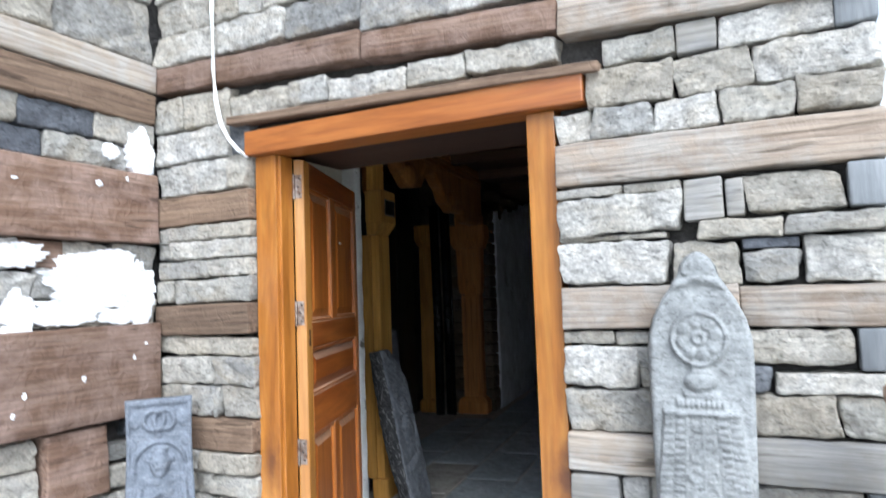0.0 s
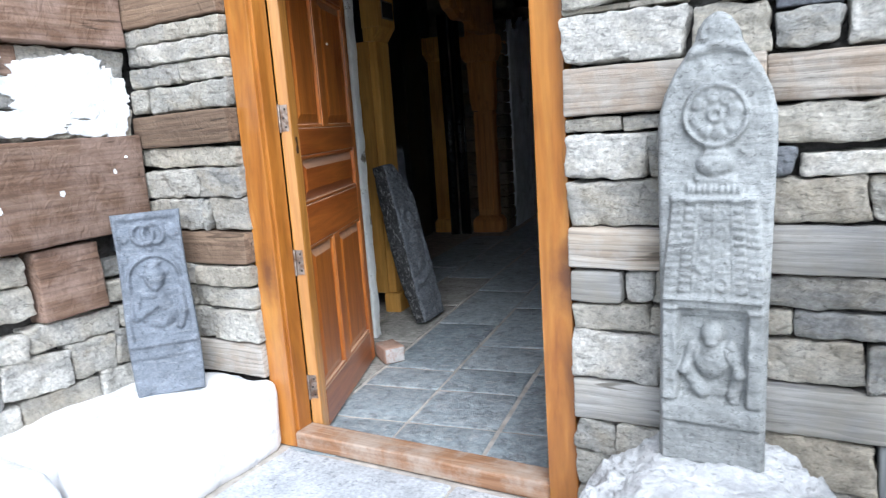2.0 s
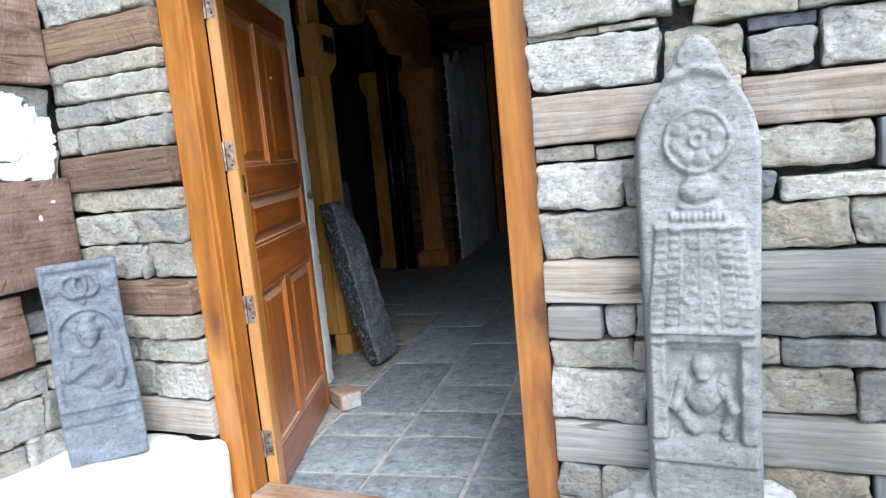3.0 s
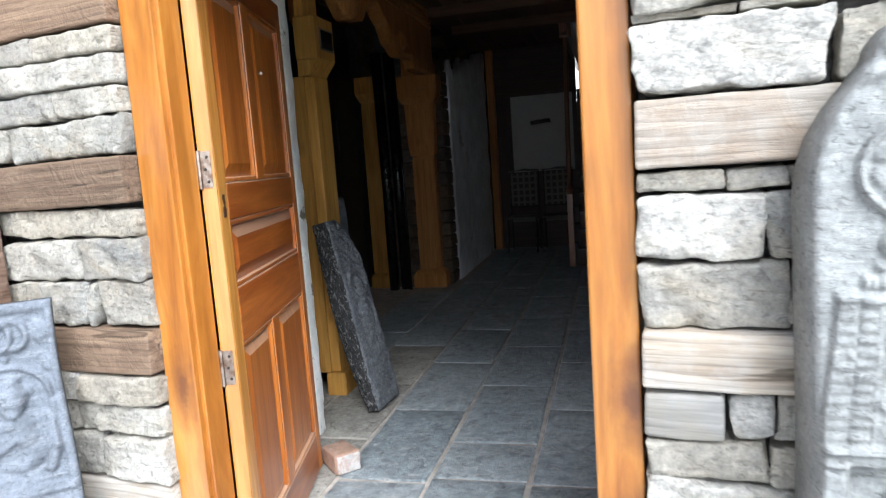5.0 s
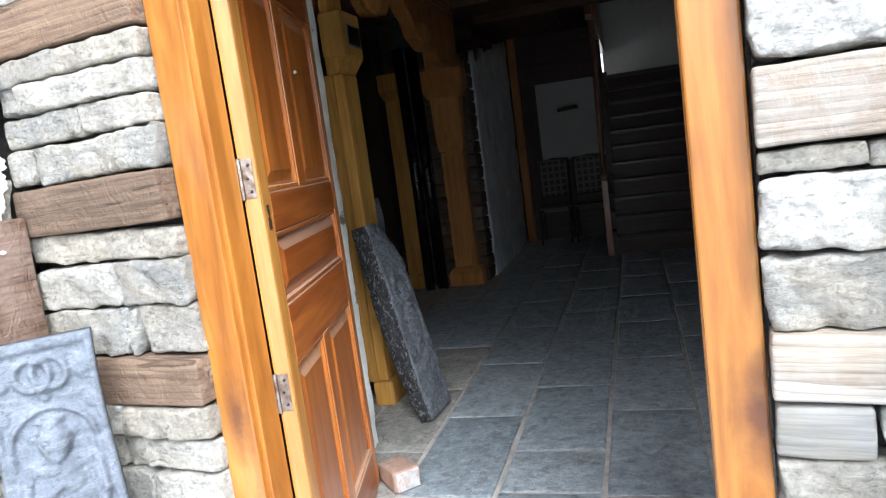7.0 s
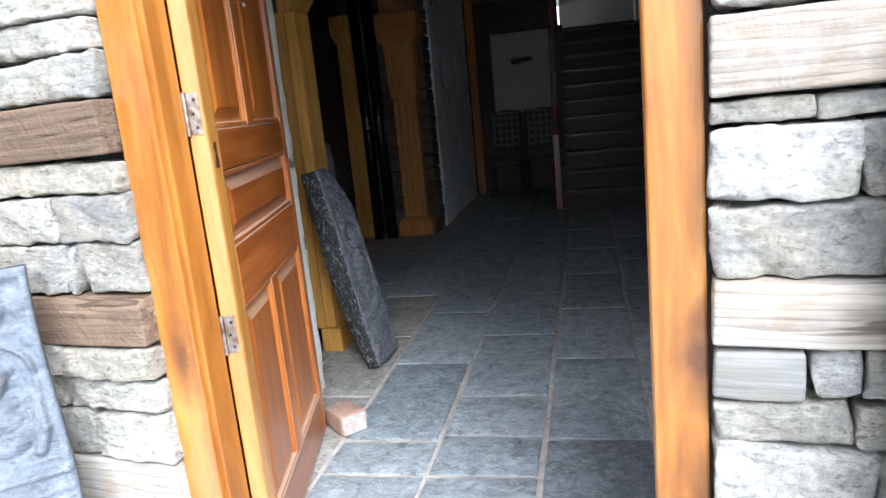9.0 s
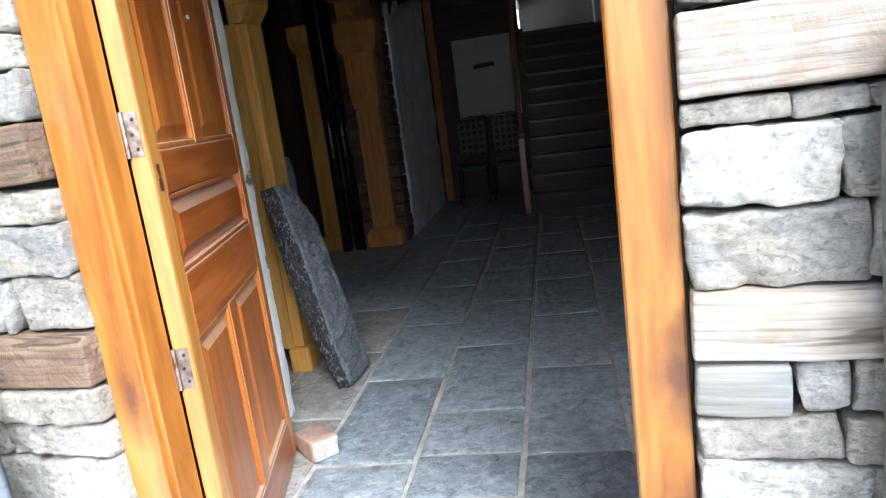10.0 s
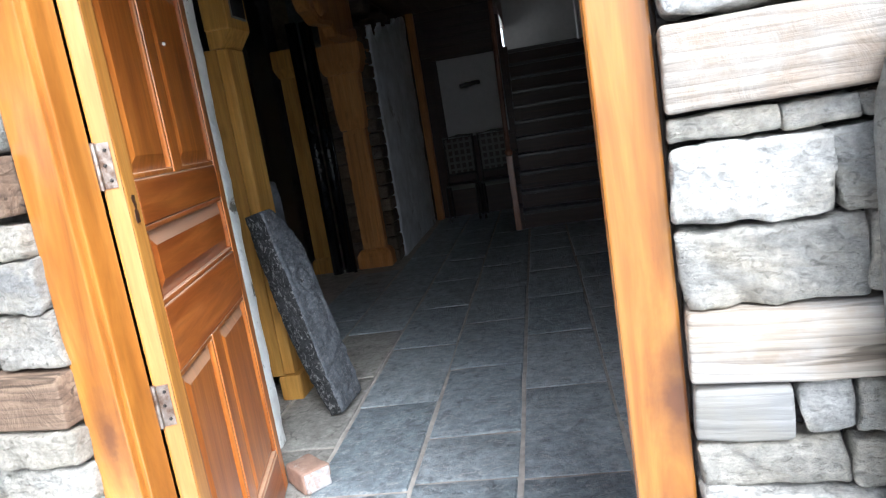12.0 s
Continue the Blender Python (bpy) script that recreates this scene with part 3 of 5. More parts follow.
piece(N, 0.1, 0.60, 0.772, 0.888, "b", 0.008)
piece(N, 0.60, 0.97, 0.78, 0.898, "g", 0.008)
piece(N, 0.1, 0.25, 0.672, 0.767, "g")
course(N, 0.68, 0.767, [0.255, 0.335, 0.6], "ls")
piece(N, 0.6, 0.86, 0.69, 0.775, "s")
piece(N, 0.868, 0.97, 0.688, 0.775, "e")
course(N, 0.592, 0.668, [0.1, 0.322, 0.6], "s")
course(N, 0.618, 0.684, [0.6, 0.668, 0.97], "s")
course(N, 0.45, 0.586, [0.1, 0.356, 0.6], "ls")
course(N, 0.497, 0.612, [0.6, 0.826, 0.97], "s")
piece(N, 0.1, 0.6, 0.322, 0.444, "g", 0.004)
piece(N, 0.6, 0.97, 0.362, 0.49, "g", 0.004)
course(N, 0.22, 0.316, [0.1, 0.22, 0.45, 0.6], "s")
course(N, 0.22, 0.356, [0.6, 0.86, 0.97], "se")
course(N, 0.1, 0.214, [0.1, 0.3, 0.62, 0.97], "s")
course(N, -0.02, 0.094, [0.1, 0.42, 0.7, 0.97], "s")
# the end of the wall, seen from the side of the railing
for k, z in enumerate(np.arange(0.0, 2.6, 0.13)):
    o = piece(N, 0, 0.42, z, z + 0.125, "sls"[k % 3])
    o.matrix_world = pose(0.955 - 0.055, 2.29 + 0.24, z + 0.063, 0, 0, 90)

# left of the doorway
course(N, 1.90, 2.028, [-1.66, -1.26], "l")
piece(N, -1.262, -1.155, 1.885, 2.028, "d", -0.02)
course(N, 1.758, 1.893, [-1.66, -1.26, -1.15], "ls")
course(N, 1.632, 1.753, [-1.66, -1.142], "n", 0.012)
course(N, 1.567, 1.627, [-1.66, -1.42, -1.142], "s")
course(N, 1.490, 1.562, [-1.66, -1.58, -1.142], "s")
course(N, 1.412, 1.485, [-1.66, -1.38, -1.142], "s")
course(N, 1.312, 1.406, [-1.66, -1.56, -1.142], "s")
course(N, 1.18, 1.305, [-1.66, -1.142], "n", 0.015)
course(N, 1.097, 1.174, [-1.66, -1.135], "s", 0.01)
course(N, 0.983, 1.092, [-1.66, -1.35, -1.135], "s")
course(N, 0.857, 0.978, [-1.66, -1.52, -1.34, -1.31, -1.13], "s")
course(N, 0.727, 0.851, [-1.66, -1.13], "n", 0.01)
course(N, 0.641, 0.721, [-1.66, -1.42, -1.13], "ls", 0.012)
course(N, 0.55, 0.636, [-1.66, -1.45, -1.13], "s")
course(N, 0.419, 0.545, [-1.66, -1.37, -1.13], "s")
course(N, 0.28, 0.413, [-1.66, -1.13], "b")

# the wall on the left hand, with its large timbers
S = wall_west
course(S, 2.60, 2.78, [0.7, 1.3, 1.7, 2.2], "sls", 0.0, depth=0.14)
course(S, 2.34, 2.59, [0.7, 1.2, 1.75, 2.2], "s", 0.0, depth=0.14)
piece(S, 0.5, 2.2, 2.215, 2.33, "b", 0.03, depth=0.16)
piece(S, 0.5, 2.2, 2.075, 2.21, "n", 0.02, depth=0.16)
course(S, 1.965, 2.07, [0.8, 1.25, 1.62, 1.92, 2.2], "dsds", depth=0.14)
course(S, 1.855, 1.96, [0.8, 1.35, 1.72, 2.0, 2.2], "sdsl", depth=0.14)
piece(S, 0.6, 2.2, 1.56, 1.85, "r", 0.03, depth=0.17)
course(S, 1.45, 1.555, [0.8, 1.4, 1.62, 1.8, 2.0, 2.2], "slrss", depth=0.14)
course(S, 1.34, 1.445, [0.8, 1.3, 1.68, 1.95, 2.2], "slss", depth=0.14)
course(S, 1.235, 1.335, [0.8, 1.45, 1.72, 2.2], "sls", depth=0.14)
piece(S, 0.6, 2.2, 0.865, 1.23, "r", 0.04, depth=0.18)
piece(S, 1.72, 1.97, 0.60, 0.855, "r", 0.03, depth=0.16)
course(S, 0.75, 0.855, [0.8, 1.2, 1.5, 1.70], "sls", depth=0.14)
# dark stone colour stands in for the black shade of a hole here
course(S, 0.79, 0.85, [2.07, 2.2], "d", -0.03, depth=0.1)
course(S, 0.70, 0.775, [1.99, 2.2], "s", -0.02, depth=0.1)
course(S, 0.60, 0.69, [1.99, 2.2], "s", depth=0.14)
course(S, 0.63, 0.745, [0.8, 1.1, 1.42, 1.71], "lss", depth=0.14)
course(S, 0.50, 0.592, [0.8, 1.2, 1.66, 2.02, 2.2], "slls", 0.01, 1.5, depth=0.14)
course(S, 0.36, 0.495, [0.8, 1.3, 1.55, 1.8, 1.98, 2.2], "lslss", 0.012, 2.5, depth=0.14)
course(S, 0.25, 0.355, [0.8, 1.2, 1.6, 1.9, 2.2], "llsl", 0.015, 2.0, depth=0.14)
course(S, 0.0, 0.245, [0.6, 1.2, 1.7, 2.2], "l", 0.015, depth=0.14)


def splash(y, z, ry, rz, seed, name="lime_patch"):
    """A ragged patch of lime plaster on the left-hand wall."""
    n, radii = 140, (0.25, 0.5, 0.7, 0.85, 0.95, 0.99, 1.0)
    rings = len(radii)
    verts = [(0.010, 0, 0)]
    for k, q in enumerate(radii):
        for i in range(n):
            a = i * math.tau / n
            w = 1 + 0.36 * noise.noise(Vector((math.cos(a) * 1.7, math.sin(a) * 1.7, seed))) + 0.20 * noise.noise(Vector((math.cos(a) * 4, math.sin(a) * 4, seed))) + 0.13 * noise.noise(Vector((math.cos(a) * 11, math.sin(a) * 11, seed))) + 0.09 * noise.noise(Vector((math.cos(a) * 27, math.sin(a) * 27, seed)))
            bump = 0.010 + 0.0007 * noise.noise(Vector((q * ry * 45 * math.cos(a), q * rz * 45 * math.sin(a), seed)))
            verts.append((bump if k < rings - 1 else -0.02, q * ry * w * math.cos(a), q * rz * w * math.sin(a)))
    faces = [(0, 1 + i, 1 + (i + 1) % n) for i in range(n)]
    for k in range(rings - 1):
        for i in range(n):
            a, b = 1 + k * n + i, 1 + k * n + (i + 1) % n
            faces.append((a, a + n, b + n, b))
    o = obj(name, verts, faces, M_LIME, wall_west, "flaking white lime plaster", True)
    o.matrix_world = pose(-1.648, y, z)
    return o


splash(1.93, 1.41, 0.20, 0.11, 1)
splash(1.80, 1.29, 0.15, 0.045, 2)
splash(2.10, 1.36, 0.09, 0.12, 3)
splash(2.12, 1.93, 0.06, 0.12, 4)
splash(1.98, 1.92, 0.04, 0.03, 5)
splash(1.62, 1.50, 0.12, 0.04, 6)
splash(2.04, 1.72, 0.022, 0.014, 7)
splash(2.08, 1.63, 0.01, 0.02, 8)
splash(1.62, 1.28, 0.05, 0.09, 9)
splash(1.99, 1.48, 0.10, 0.05, 10)
splash(1.86, 1.36, 0.12, 0.06, 11)
splash(2.02, 1.27, 0.10, 0.03, 12)

rng = random.Random(31)
for k in range(13):
    low = k % 2
    splash(rng.uniform(1.5, 2.15), rng.uniform(0.92, 1.2) if low else rng.uniform(1.6, 1.82), rng.uniform(0.005, 0.014), rng.uniform(0.004, 0.012), 40 + k, "lime_spot").location.x = -1.633 + 0.010 * low

# ---------------------------------------------------------------- limed ledge
v, f = block(0.62, 0.78, 0.30, 0.05, 0.03, 0.014, 7, 11)
ledge = tagged(obj("ledge", v, f, M_LIME, smooth=True), "whitewashed plaster ledge along the foot of the wall", "ledge", kind="structure")
ledge.matrix_world = pose(-1.40, 1.86, 0.125)
v, f = block(0.70, 0.85, 0.31, 0.07, 0.04, 0.016, 7, 12)
lower_step = tagged(obj("step", v, f, M_LIME, smooth=True), "rounded whitewashed block in front of the ledge", "step", kind="structure")
lower_step.matrix_world = pose(-1.53, 1.02, 0.135)

# ---------------------------------------------------------------- door frame and door
door_frame = thing("door_frame", Matrix(), "orange varnished wooden door frame with a worn sill", "door frame", kind="structure")


def jamb(x0, x1, inner):
    """A post of the frame; inner: the side of its moulding, -1 or 1."""
    bm = bmesh.new()
    box_into(bm, x0, x1, 2.247, 2.335, 0.0, 1.878, 0.005)
    xi = x1 if inner > 0 else x0
    if inner > 0:
        box_into(bm, xi - 0.022, xi + 0.012, 2.262, 2.333, 0.066, 1.876, 0.004)
    else:
        box_into(bm, xi - 0.004, xi + 0.022, 2.262, 2.333, 0.066, 1.876, 0.004)
    return part("jamb", bm, M_FRAME, door_frame)


jamb(-1.137, -1.034, 1)
jamb(0.0, 0.095, -1)
bm = bmesh.new()
box_into(bm, -1.155, 0.20, 2.205, 2.34, 1.88, 1.975, 0.006)
part("lintel", bm, M_FRAMEX, door_frame)
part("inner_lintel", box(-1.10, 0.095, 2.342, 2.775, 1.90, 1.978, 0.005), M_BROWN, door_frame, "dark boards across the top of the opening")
bm = bmesh.new()
box_into(bm, -1.033, -0.001, 2.243, 2.345, 0.0, 0.066, 0.012, 3)
part("sill", bm, M_SILL, door_frame, "worn wooden sill")
v, f = block(1.49, 0.07, 0.032, 0.005, 0.04, 0.002, 7, 21)
plank = obj("plank", v, f, M_BEAMBROWN, wall_north, "thin weathered plank above the lintel", True)
plank.matrix_world = pose(-0.49, 2.225, 2.003, 0, 1.9, 0)

DOOR_ANGLE, DOOR_W = 111.3, 0.90
door = thing("door_1", pose(-1.028, 2.345, 0.04, 0, 0, DOOR_ANGLE), "red-brown varnished panelled wooden door standing wide open", "door", kind="structure")
T = 0.044


def leaf(name, x0, x1, z0, z1, mat, inset=0.0, bevel=0.004, label=""):
    return part(name, box(x0, x1, -T + inset, -inset, z0, z1, bevel), mat, door, label)


H_LEAF, LOW_Z = 1.83, -0.026
leaf("stile", 0.0, 0.072, LOW_Z, H_LEAF, M_STILE)
leaf("stile", DOOR_W - 0.062, DOOR_W, LOW_Z, H_LEAF, M_DOOR)
for z0, z1 in ((LOW_Z, 0.13), (0.722, 0.882), (1.072, 1.176), (1.73, H_LEAF)):
    leaf("rail", 0.073, DOOR_W - 0.063, z0, z1, M_DOORX)
leaf("muntin", 0.385, 0.462, 0.131, 0.721, M_DOOR)
leaf("muntin", 0.385, 0.462, 1.177, 1.729, M_DOOR)


def door_panel(x0, x1, z0, z1, mat):
    """A sunk panel with a raised field and a moulding round it."""
    bm = box(x0, x1, -T + 0.016, -0.016, z0, z1)
    # raised field: wide sloping margins up to a flat face
    for sy, y0, y1 in ((-1, -T + 0.016, -T + 0.004), (1, -0.016, -0.004)):
        m0, m1 = 0.016, 0.052
        lo = [bm.verts.new((x, y0, z)) for x, z in ((x0 + m0, z0 + m0), (x1 - m0, z0 + m0), (x1 - m0, z1 - m0), (x0 + m0, z1 - m0))]
        hi = [bm.verts.new((x, y1, z)) for x, z in ((x0 + m1, z0 + m1), (x1 - m1, z0 + m1), (x1 - m1, z1 - m1), (x0 + m1, z1 - m1))]
        bm.faces.new(hi)
        for k in range(4):
            bm.faces.new((lo[k], lo[(k + 1) % 4], hi[(k + 1) % 4], hi[k]))
    p = part("panel", bm, mat, door)
    bm = bmesh.new()
    m = 0.014
    for a in ((x0, x1, z0, z0 + m), (x0, x1, z1 - m, z1), (x0, x0 + m, z0 + m, z1 - m), (x1 - m, x1, z0 + m, z1 - m)):
        box_into(bm, a[0], a[1], -T + 0.002, -T + 0.02, a[2], a[3], 0.005, 3)
    part("moulding", bm, mat, p)


for x0, x1 in ((0.073, 0.384), (0.463, DOOR_W - 0.063)):
    door_panel(x0, x1, 0.131, 0.721, M_DOOR)
    door_panel(x0, x1, 1.177, 1.729, M_DOOR)
door_panel(0.073, DOOR_W - 0.063, 0.883, 1.071, M_DOORX)
# a long dark knot in the hinge stile
v, f = block(0.020, 0.002, 0.062, 0.006, 0.01, 0.003, 30, 61)
knot = obj("knot", v, f, M_KNOT, door, "long dark knot in the stile")
knot.location = (0.034, -T - 0.0004, 1.115)
part("edge", box(-0.006, -0.0005, -T + 0.001, -0.007, LOW_Z + 0.002, H_LEAF - 0.002), M_EDGE, door, "pale unvarnished edge of the door")
for hz in (0.175, 0.675, 1.215, 1.72):
    bm = box(-0.0085, -0.0065, -T + 0.008, -0.010, hz - 0.048, hz + 0.048)
    h = part("hinge", bm, M_STEEL, door, "steel butt hinge")
    part("pin", tube([(-0.010, -0.004, hz - 0.05), (-0.010, -0.004, hz + 0.05)], 0.006), M_STEEL, h)
    bm = bmesh.new()
    for dz in (-0.032, 0.0, 0.032):
        bmesh.ops.create_icosphere(bm, subdivisions=1, radius=0.0045, matrix=Matrix.Translation((-0.009, -0.026 + 0.006 * (dz == 0), hz + dz)))
    part("screw", bm, M_IRON, h)
bm = bmesh.new()
bmesh.ops.create_uvsphere(bm, u_segments=10, v_segments=6, radius=0.006, matrix=Matrix.Translation((0.56, -T + 0.002, 1.532)))
part("spyhole", bm, M_CHALK, door, "small white dot on the door")

# ---------------------------------------------------------------- carved stele on its rock


STELE_SIDE = ((0.0, 0.122), (0.40, 0.1215), (0.80, 0.1285), (0.85, 0.1265), (0.90, 0.115), (0.95, 0.092), (0.985, 0.069), (1.0, 0.060), (1.012, 0.050), (1.04, 0.043), (1.062, 0.028), (1.075, 0.010))


def stele_half(z):
    for (a, ha), (b, hb) in zip(STELE_SIDE, STELE_SIDE[1:]):
        if z <= b:
            return ha + (hb - ha) * (z - a) / (b - a)
    return 0.010


def stele_carving(x, z):
    h = 0.0
    # plinth and its mouldings
    h += 0.012 * bar(x, z, -0.12, 0.12, 0.0, 0.10)
    h += 0.020 * bar(x, z, -0.13, 0.13, 0.105, 0.155)
    # niche with side columns and a seated figure reduced to plain masses
    if 0.15 < z < 0.42:
        h += 0.018 * (bar(x, z, -0.13, -0.078, 0.16, 0.40) + bar(x, z, 0.078, 0.13, 0.16, 0.40))
        h += 0.010 * math.sin(z * 120) * 0.2 * (abs(x) > 0.085)
        h -= 0.012 * bar(x, z, -0.074, 0.074, 0.17, 0.375)
        h += 0.030 * dome(x, z, 0.0, 0.335, 0.027, 0.030)
        h += 0.026 * dome(x, z, 0.0, 0.27, 0.042, 0.052)
        h += 0.016 * max(limb(x, z, -0.042, 0.30, -0.062, 0.24, 0.015), limb(x, z, 0.042, 0.30, 0.062, 0.24, 0.015))
        h += 0.016 * max(limb(x, z, -0.060, 0.24, -0.02, 0.185, 0.017), limb(x, z, 0.060, 0.24, 0.05, 0.18, 0.017))
        h += 0.010 * dome(x, z, 0.0, 0.188, 0.06, 0.018)
    h += 0.020 * bar(x, z, -0.13, 0.13, 0.395, 0.425)
    # tapering tower: two ribbed strips on each side and a scrolled middle
    if 0.42 < z < 0.66:
        k = 0.119 - 0.105 * (z - 0.42)
        ax = abs(x)
        body = sm(-k - 0.004, -k + 0.004, x) * sm(-k - 0.004, -k + 0.004, -x)
        h += 0.011 * body
        worn = 0.75 + 0.5 * noise.noise(Vector((x * 24, z * 24, 3)))
        if body > 0.5 and 0.44 * k < ax < 0.66 * k:
            h += 0.006 * sm(0.3, 0.6, 0.5 + 0.5 * math.sin(z * 330)) * worn
        elif body > 0.5 and 0.70 * k < ax < 0.96 * k:
            h += 0.0035 * sm(0.35, 0.65, 0.5 + 0.5 * math.sin(z * 330 + 1.5)) * worn
        h += 0.0035 * body * max(0, 1 - abs(ax - 0.40 * k) / 0.004)
        if ax < 0.37 * k:
            for cz, sx, r in ((0.458, 0.020, 0.013), (0.50, 0.020, 0.016), (0.548, 0.017, 0.012), (0.583, 0.015, 0.013), (0.622, 0.013, 0.010)):
                h += 0.0042 * worn * max(ring(ax, z, sx, cz, r, 0.0055), ring(ax, z, sx * 0.9, cz - 0.3 * r, r * 0.35, 0.004))
            h += 0.003 * max(0, 1 - ax / 0.004) * body
    # ledges, vase and neck
    h += 0.012 * bar(x, z, -0.097, 0.097, 0.655, 0.668)
    h += 0.015 * bar(x, z, -0.060, 0.060, 0.672, 0.692) * (0.85 + 0.15 * math.sin(x * 500))
    h += 0.011 * bar(x, z, -0.044, 0.044, 0.694, 0.712)
    h += 0.024 * dome(x, z, 0.0, 0.742, 0.042, 0.030)
    h += 0.012 * bar(x, z, -0.024, 0.024, 0.765, 0.782)
    # wheel with eight petals
    r = math.hypot(x, z - 0.850)
    if r < 0.08:
        h += 0.010 * sm(-0.075, -0.070, -r)
        h += 0.006 * ring(x, z, 0, 0.850, 0.066, 0.006)
        for k in range(8):
            w = k * math.tau / 8 + 0.2
            h += 0.008 * dome(x, z, 0.042 * math.cos(w), 0.850 + 0.042 * math.sin(w), 0.0165, 0.0165) * (0.8 + 0.5 * noise.noise(Vector((x * 40, z * 40, 8))))
        h += 0.007 * ring(x, z, 0, 0.850, 0.013, 0.006)
    # collar and bud at the tip
    h += 0.010 * bar(x, z + 3.5 * x * x, -0.07, 0.07, 0.990, 1.008, 0.006)
    h += 0.012 * dome(x, z, 0.0, 1.04, 0.046, 0.04)
    # worn and pitted all over
    return 0.85 * h + 0.0022 * noise.noise(Vector((x * 55, z * 55, 6)))


v, f = relief(1.075, stele_half, 0.10, stele_carving, 84, 250, back=(1.16, 0.92))
stele = tagged(obj("stele", v, f, M_STELE, smooth=True), "tall grey carved stone stele with a wheel and stepped tower", "stele")
stele.matrix_world = pose(0.497, 2.165, 0.322, -1.0, 0.6, 0)


def rock_height(s, t):
    q = max(0.0, 1 - (abs(s) ** 3.2 + abs(max(0, -t)) ** 3.0)) ** 0.55
    n1 = noise.noise(Vector((s * 3.1, t * 2.7, 4))) * 0.06 + noise.noise(Vector((s * 9, t * 8, 1))) * 0.045 + noise.noise(Vector((s * 22, t * 17, 1))) * 0.022
    flat = max(0.0, 1 - (abs(s) / 0.5) ** 6)
    return -0.06 + q * (0.34 + n1 * (1 - 0.8 * flat * (t > -0.6)) + 0.05 * flat)


v, f = mound_mesh(0.80, 0.56, rock_height, 100, 70)
rock = tagged(obj("rock", v, f, M_ROCK, smooth=True), "rough whitewashed rock base under the stele", "rock", kind="structure")
rock.matrix_world = pose(0.50, 1.985, 0.0)

# ---------------------------------------------------------------- small carved plaque on the ledge


def plaque_carving(x, z):
    ax = abs(x)
    h = -0.008 * sm(0.2, 0.21, z) * sm(-0.105, -0.098, -ax) * sm(-0.66, -0.65, -z)
    # two ledges over the plain foot
    h += 0.009 * bar(x, z, -0.12, 0.12, 0.185, 0.20) + 0.006 * bar(x, z, -0.12, 0.12, 0.14, 0.155)
    # arched halo on side strips
    h += 0.012 * ring(x, z, 0, 0.43, 0.090, 0.009) * (z > 0.43) + 0.010 * bar(x, z, -0.099, -0.083, 0.30, 0.43) + 0.010 * bar(x, z, 0.083, 0.099, 0.30, 0.43)
    # plain masses in the middle: head with side tufts, shoulders, folded arms, lap
    h += 0.028 * dome(x, z, 0, 0.440, 0.036, 0.048) + 0.007 * dome(ax, z, 0.040, 0.455, 0.014, 0.014) + 0.010 * dome(x, z, 0, 0.490, 0.030, 0.016)
    h += 0.017 * dome(x, z, 0, 0.325, 0.078, 0.075) + 0.010 * dome(x, z, 0, 0.385, 0.070, 0.024)
    h += 0.013 * max(limb(ax, z, 0.070, 0.375, 0.086, 0.30, 0.018), limb(x, z, -0.082, 0.295, -0.012, 0.335, 0.014), limb(x, z, 0.082, 0.295, 0.066, 0.25, 0.015))
    h += 0.010 * dome(x, z, 0.022, 0.345, 0.030, 0.028)
    # knotted scroll at the top, buds in the corners
    h += 0.011 * ring(x, z, -0.018, 0.60, 0.036, 0.010) + 0.011 * ring(x, z, 0.018, 0.60, 0.036, 0.010) + 0.010 * dome(x, z, 0, 0.55, 0.014, 0.02)
    h += 0.008 * dome(ax, z, 0.085, 0.60, 0.022, 0.03) + 0.007 * dome(ax, z, 0.092, 0.52, 0.015, 0.025)
    return h + 0.003 * noise.noise(Vector((x * 45, z * 45, 2)))


v, f = relief(0.68, lambda z: 0.120 + 0.005 * math.sin(z * 9), 0.06, plaque_carving, 60, 130, 0.01)
plaque = tagged(obj("plaque", v, f, M_PLAQUE, smooth=True), "blue-grey carved stone plaque leaning in the wall corner", "plaque")
plaque.matrix_world = pose(-1.43, 2.04, 0.272, -4.0, -1.0, 45)

# ---------------------------------------------------------------- cable by the lintel
for k in (0, 1):
    pts = [(-1.30 + 0.012 * k, 2.19, 2.75), (-1.305 + 0.012 * k, 2.185, 2.5), (-1.285 - 0.008 * k, 2.18, 2.25), (-1.285 + 0.012 * k, 2.182, 2.12), (-1.262 + 0.010 * k, 2.185, 2.02),
           (-1.225 + 0.008 * k, 2.19, 1.955), (-1.175 + 0.008 * k, 2.195, 1.90), (-1.150 + 0.004 * k, 2.215, 1.876)]
    tagged(part("cable", tube(pts, 0.0055), M_CABLE, smooth=True), "thin white cable hanging down the stone wall", "cable", "cables by the lintel")

# ---------------------------------------------------------------- railing
railing = thing("railing", Matrix(), "varnished timber railing with crossed braces at the terrace edge", "railing")
RX = 0.935
part("post", box(RX - 0.026, RX + 0.026, 2.01, 2.06, -0.01, 1.02, 0.004), M_RAIL, railing)
part("post", box(RX - 0.026, RX + 0.026, 0.43, 0.49, -0.01, 1.02, 0.004), M_RAIL, railing)
bm = box(RX - 0.036, RX + 0.036, 0.2, 2.075, 1.022, 1.072, 0.018, 3)
box_into(bm, RX - 0.026, RX + 0.026, 0.2, 2.06, 1.004, 1.021, 0.004)
part("handrail", bm, M_RAILY, railing, "weathered wooden handrail")
part("rail", box(RX - 0.016, RX + 0.016, 0.49, 2.01, 0.665, 0.695, 0.003), M_RAILY, railing)
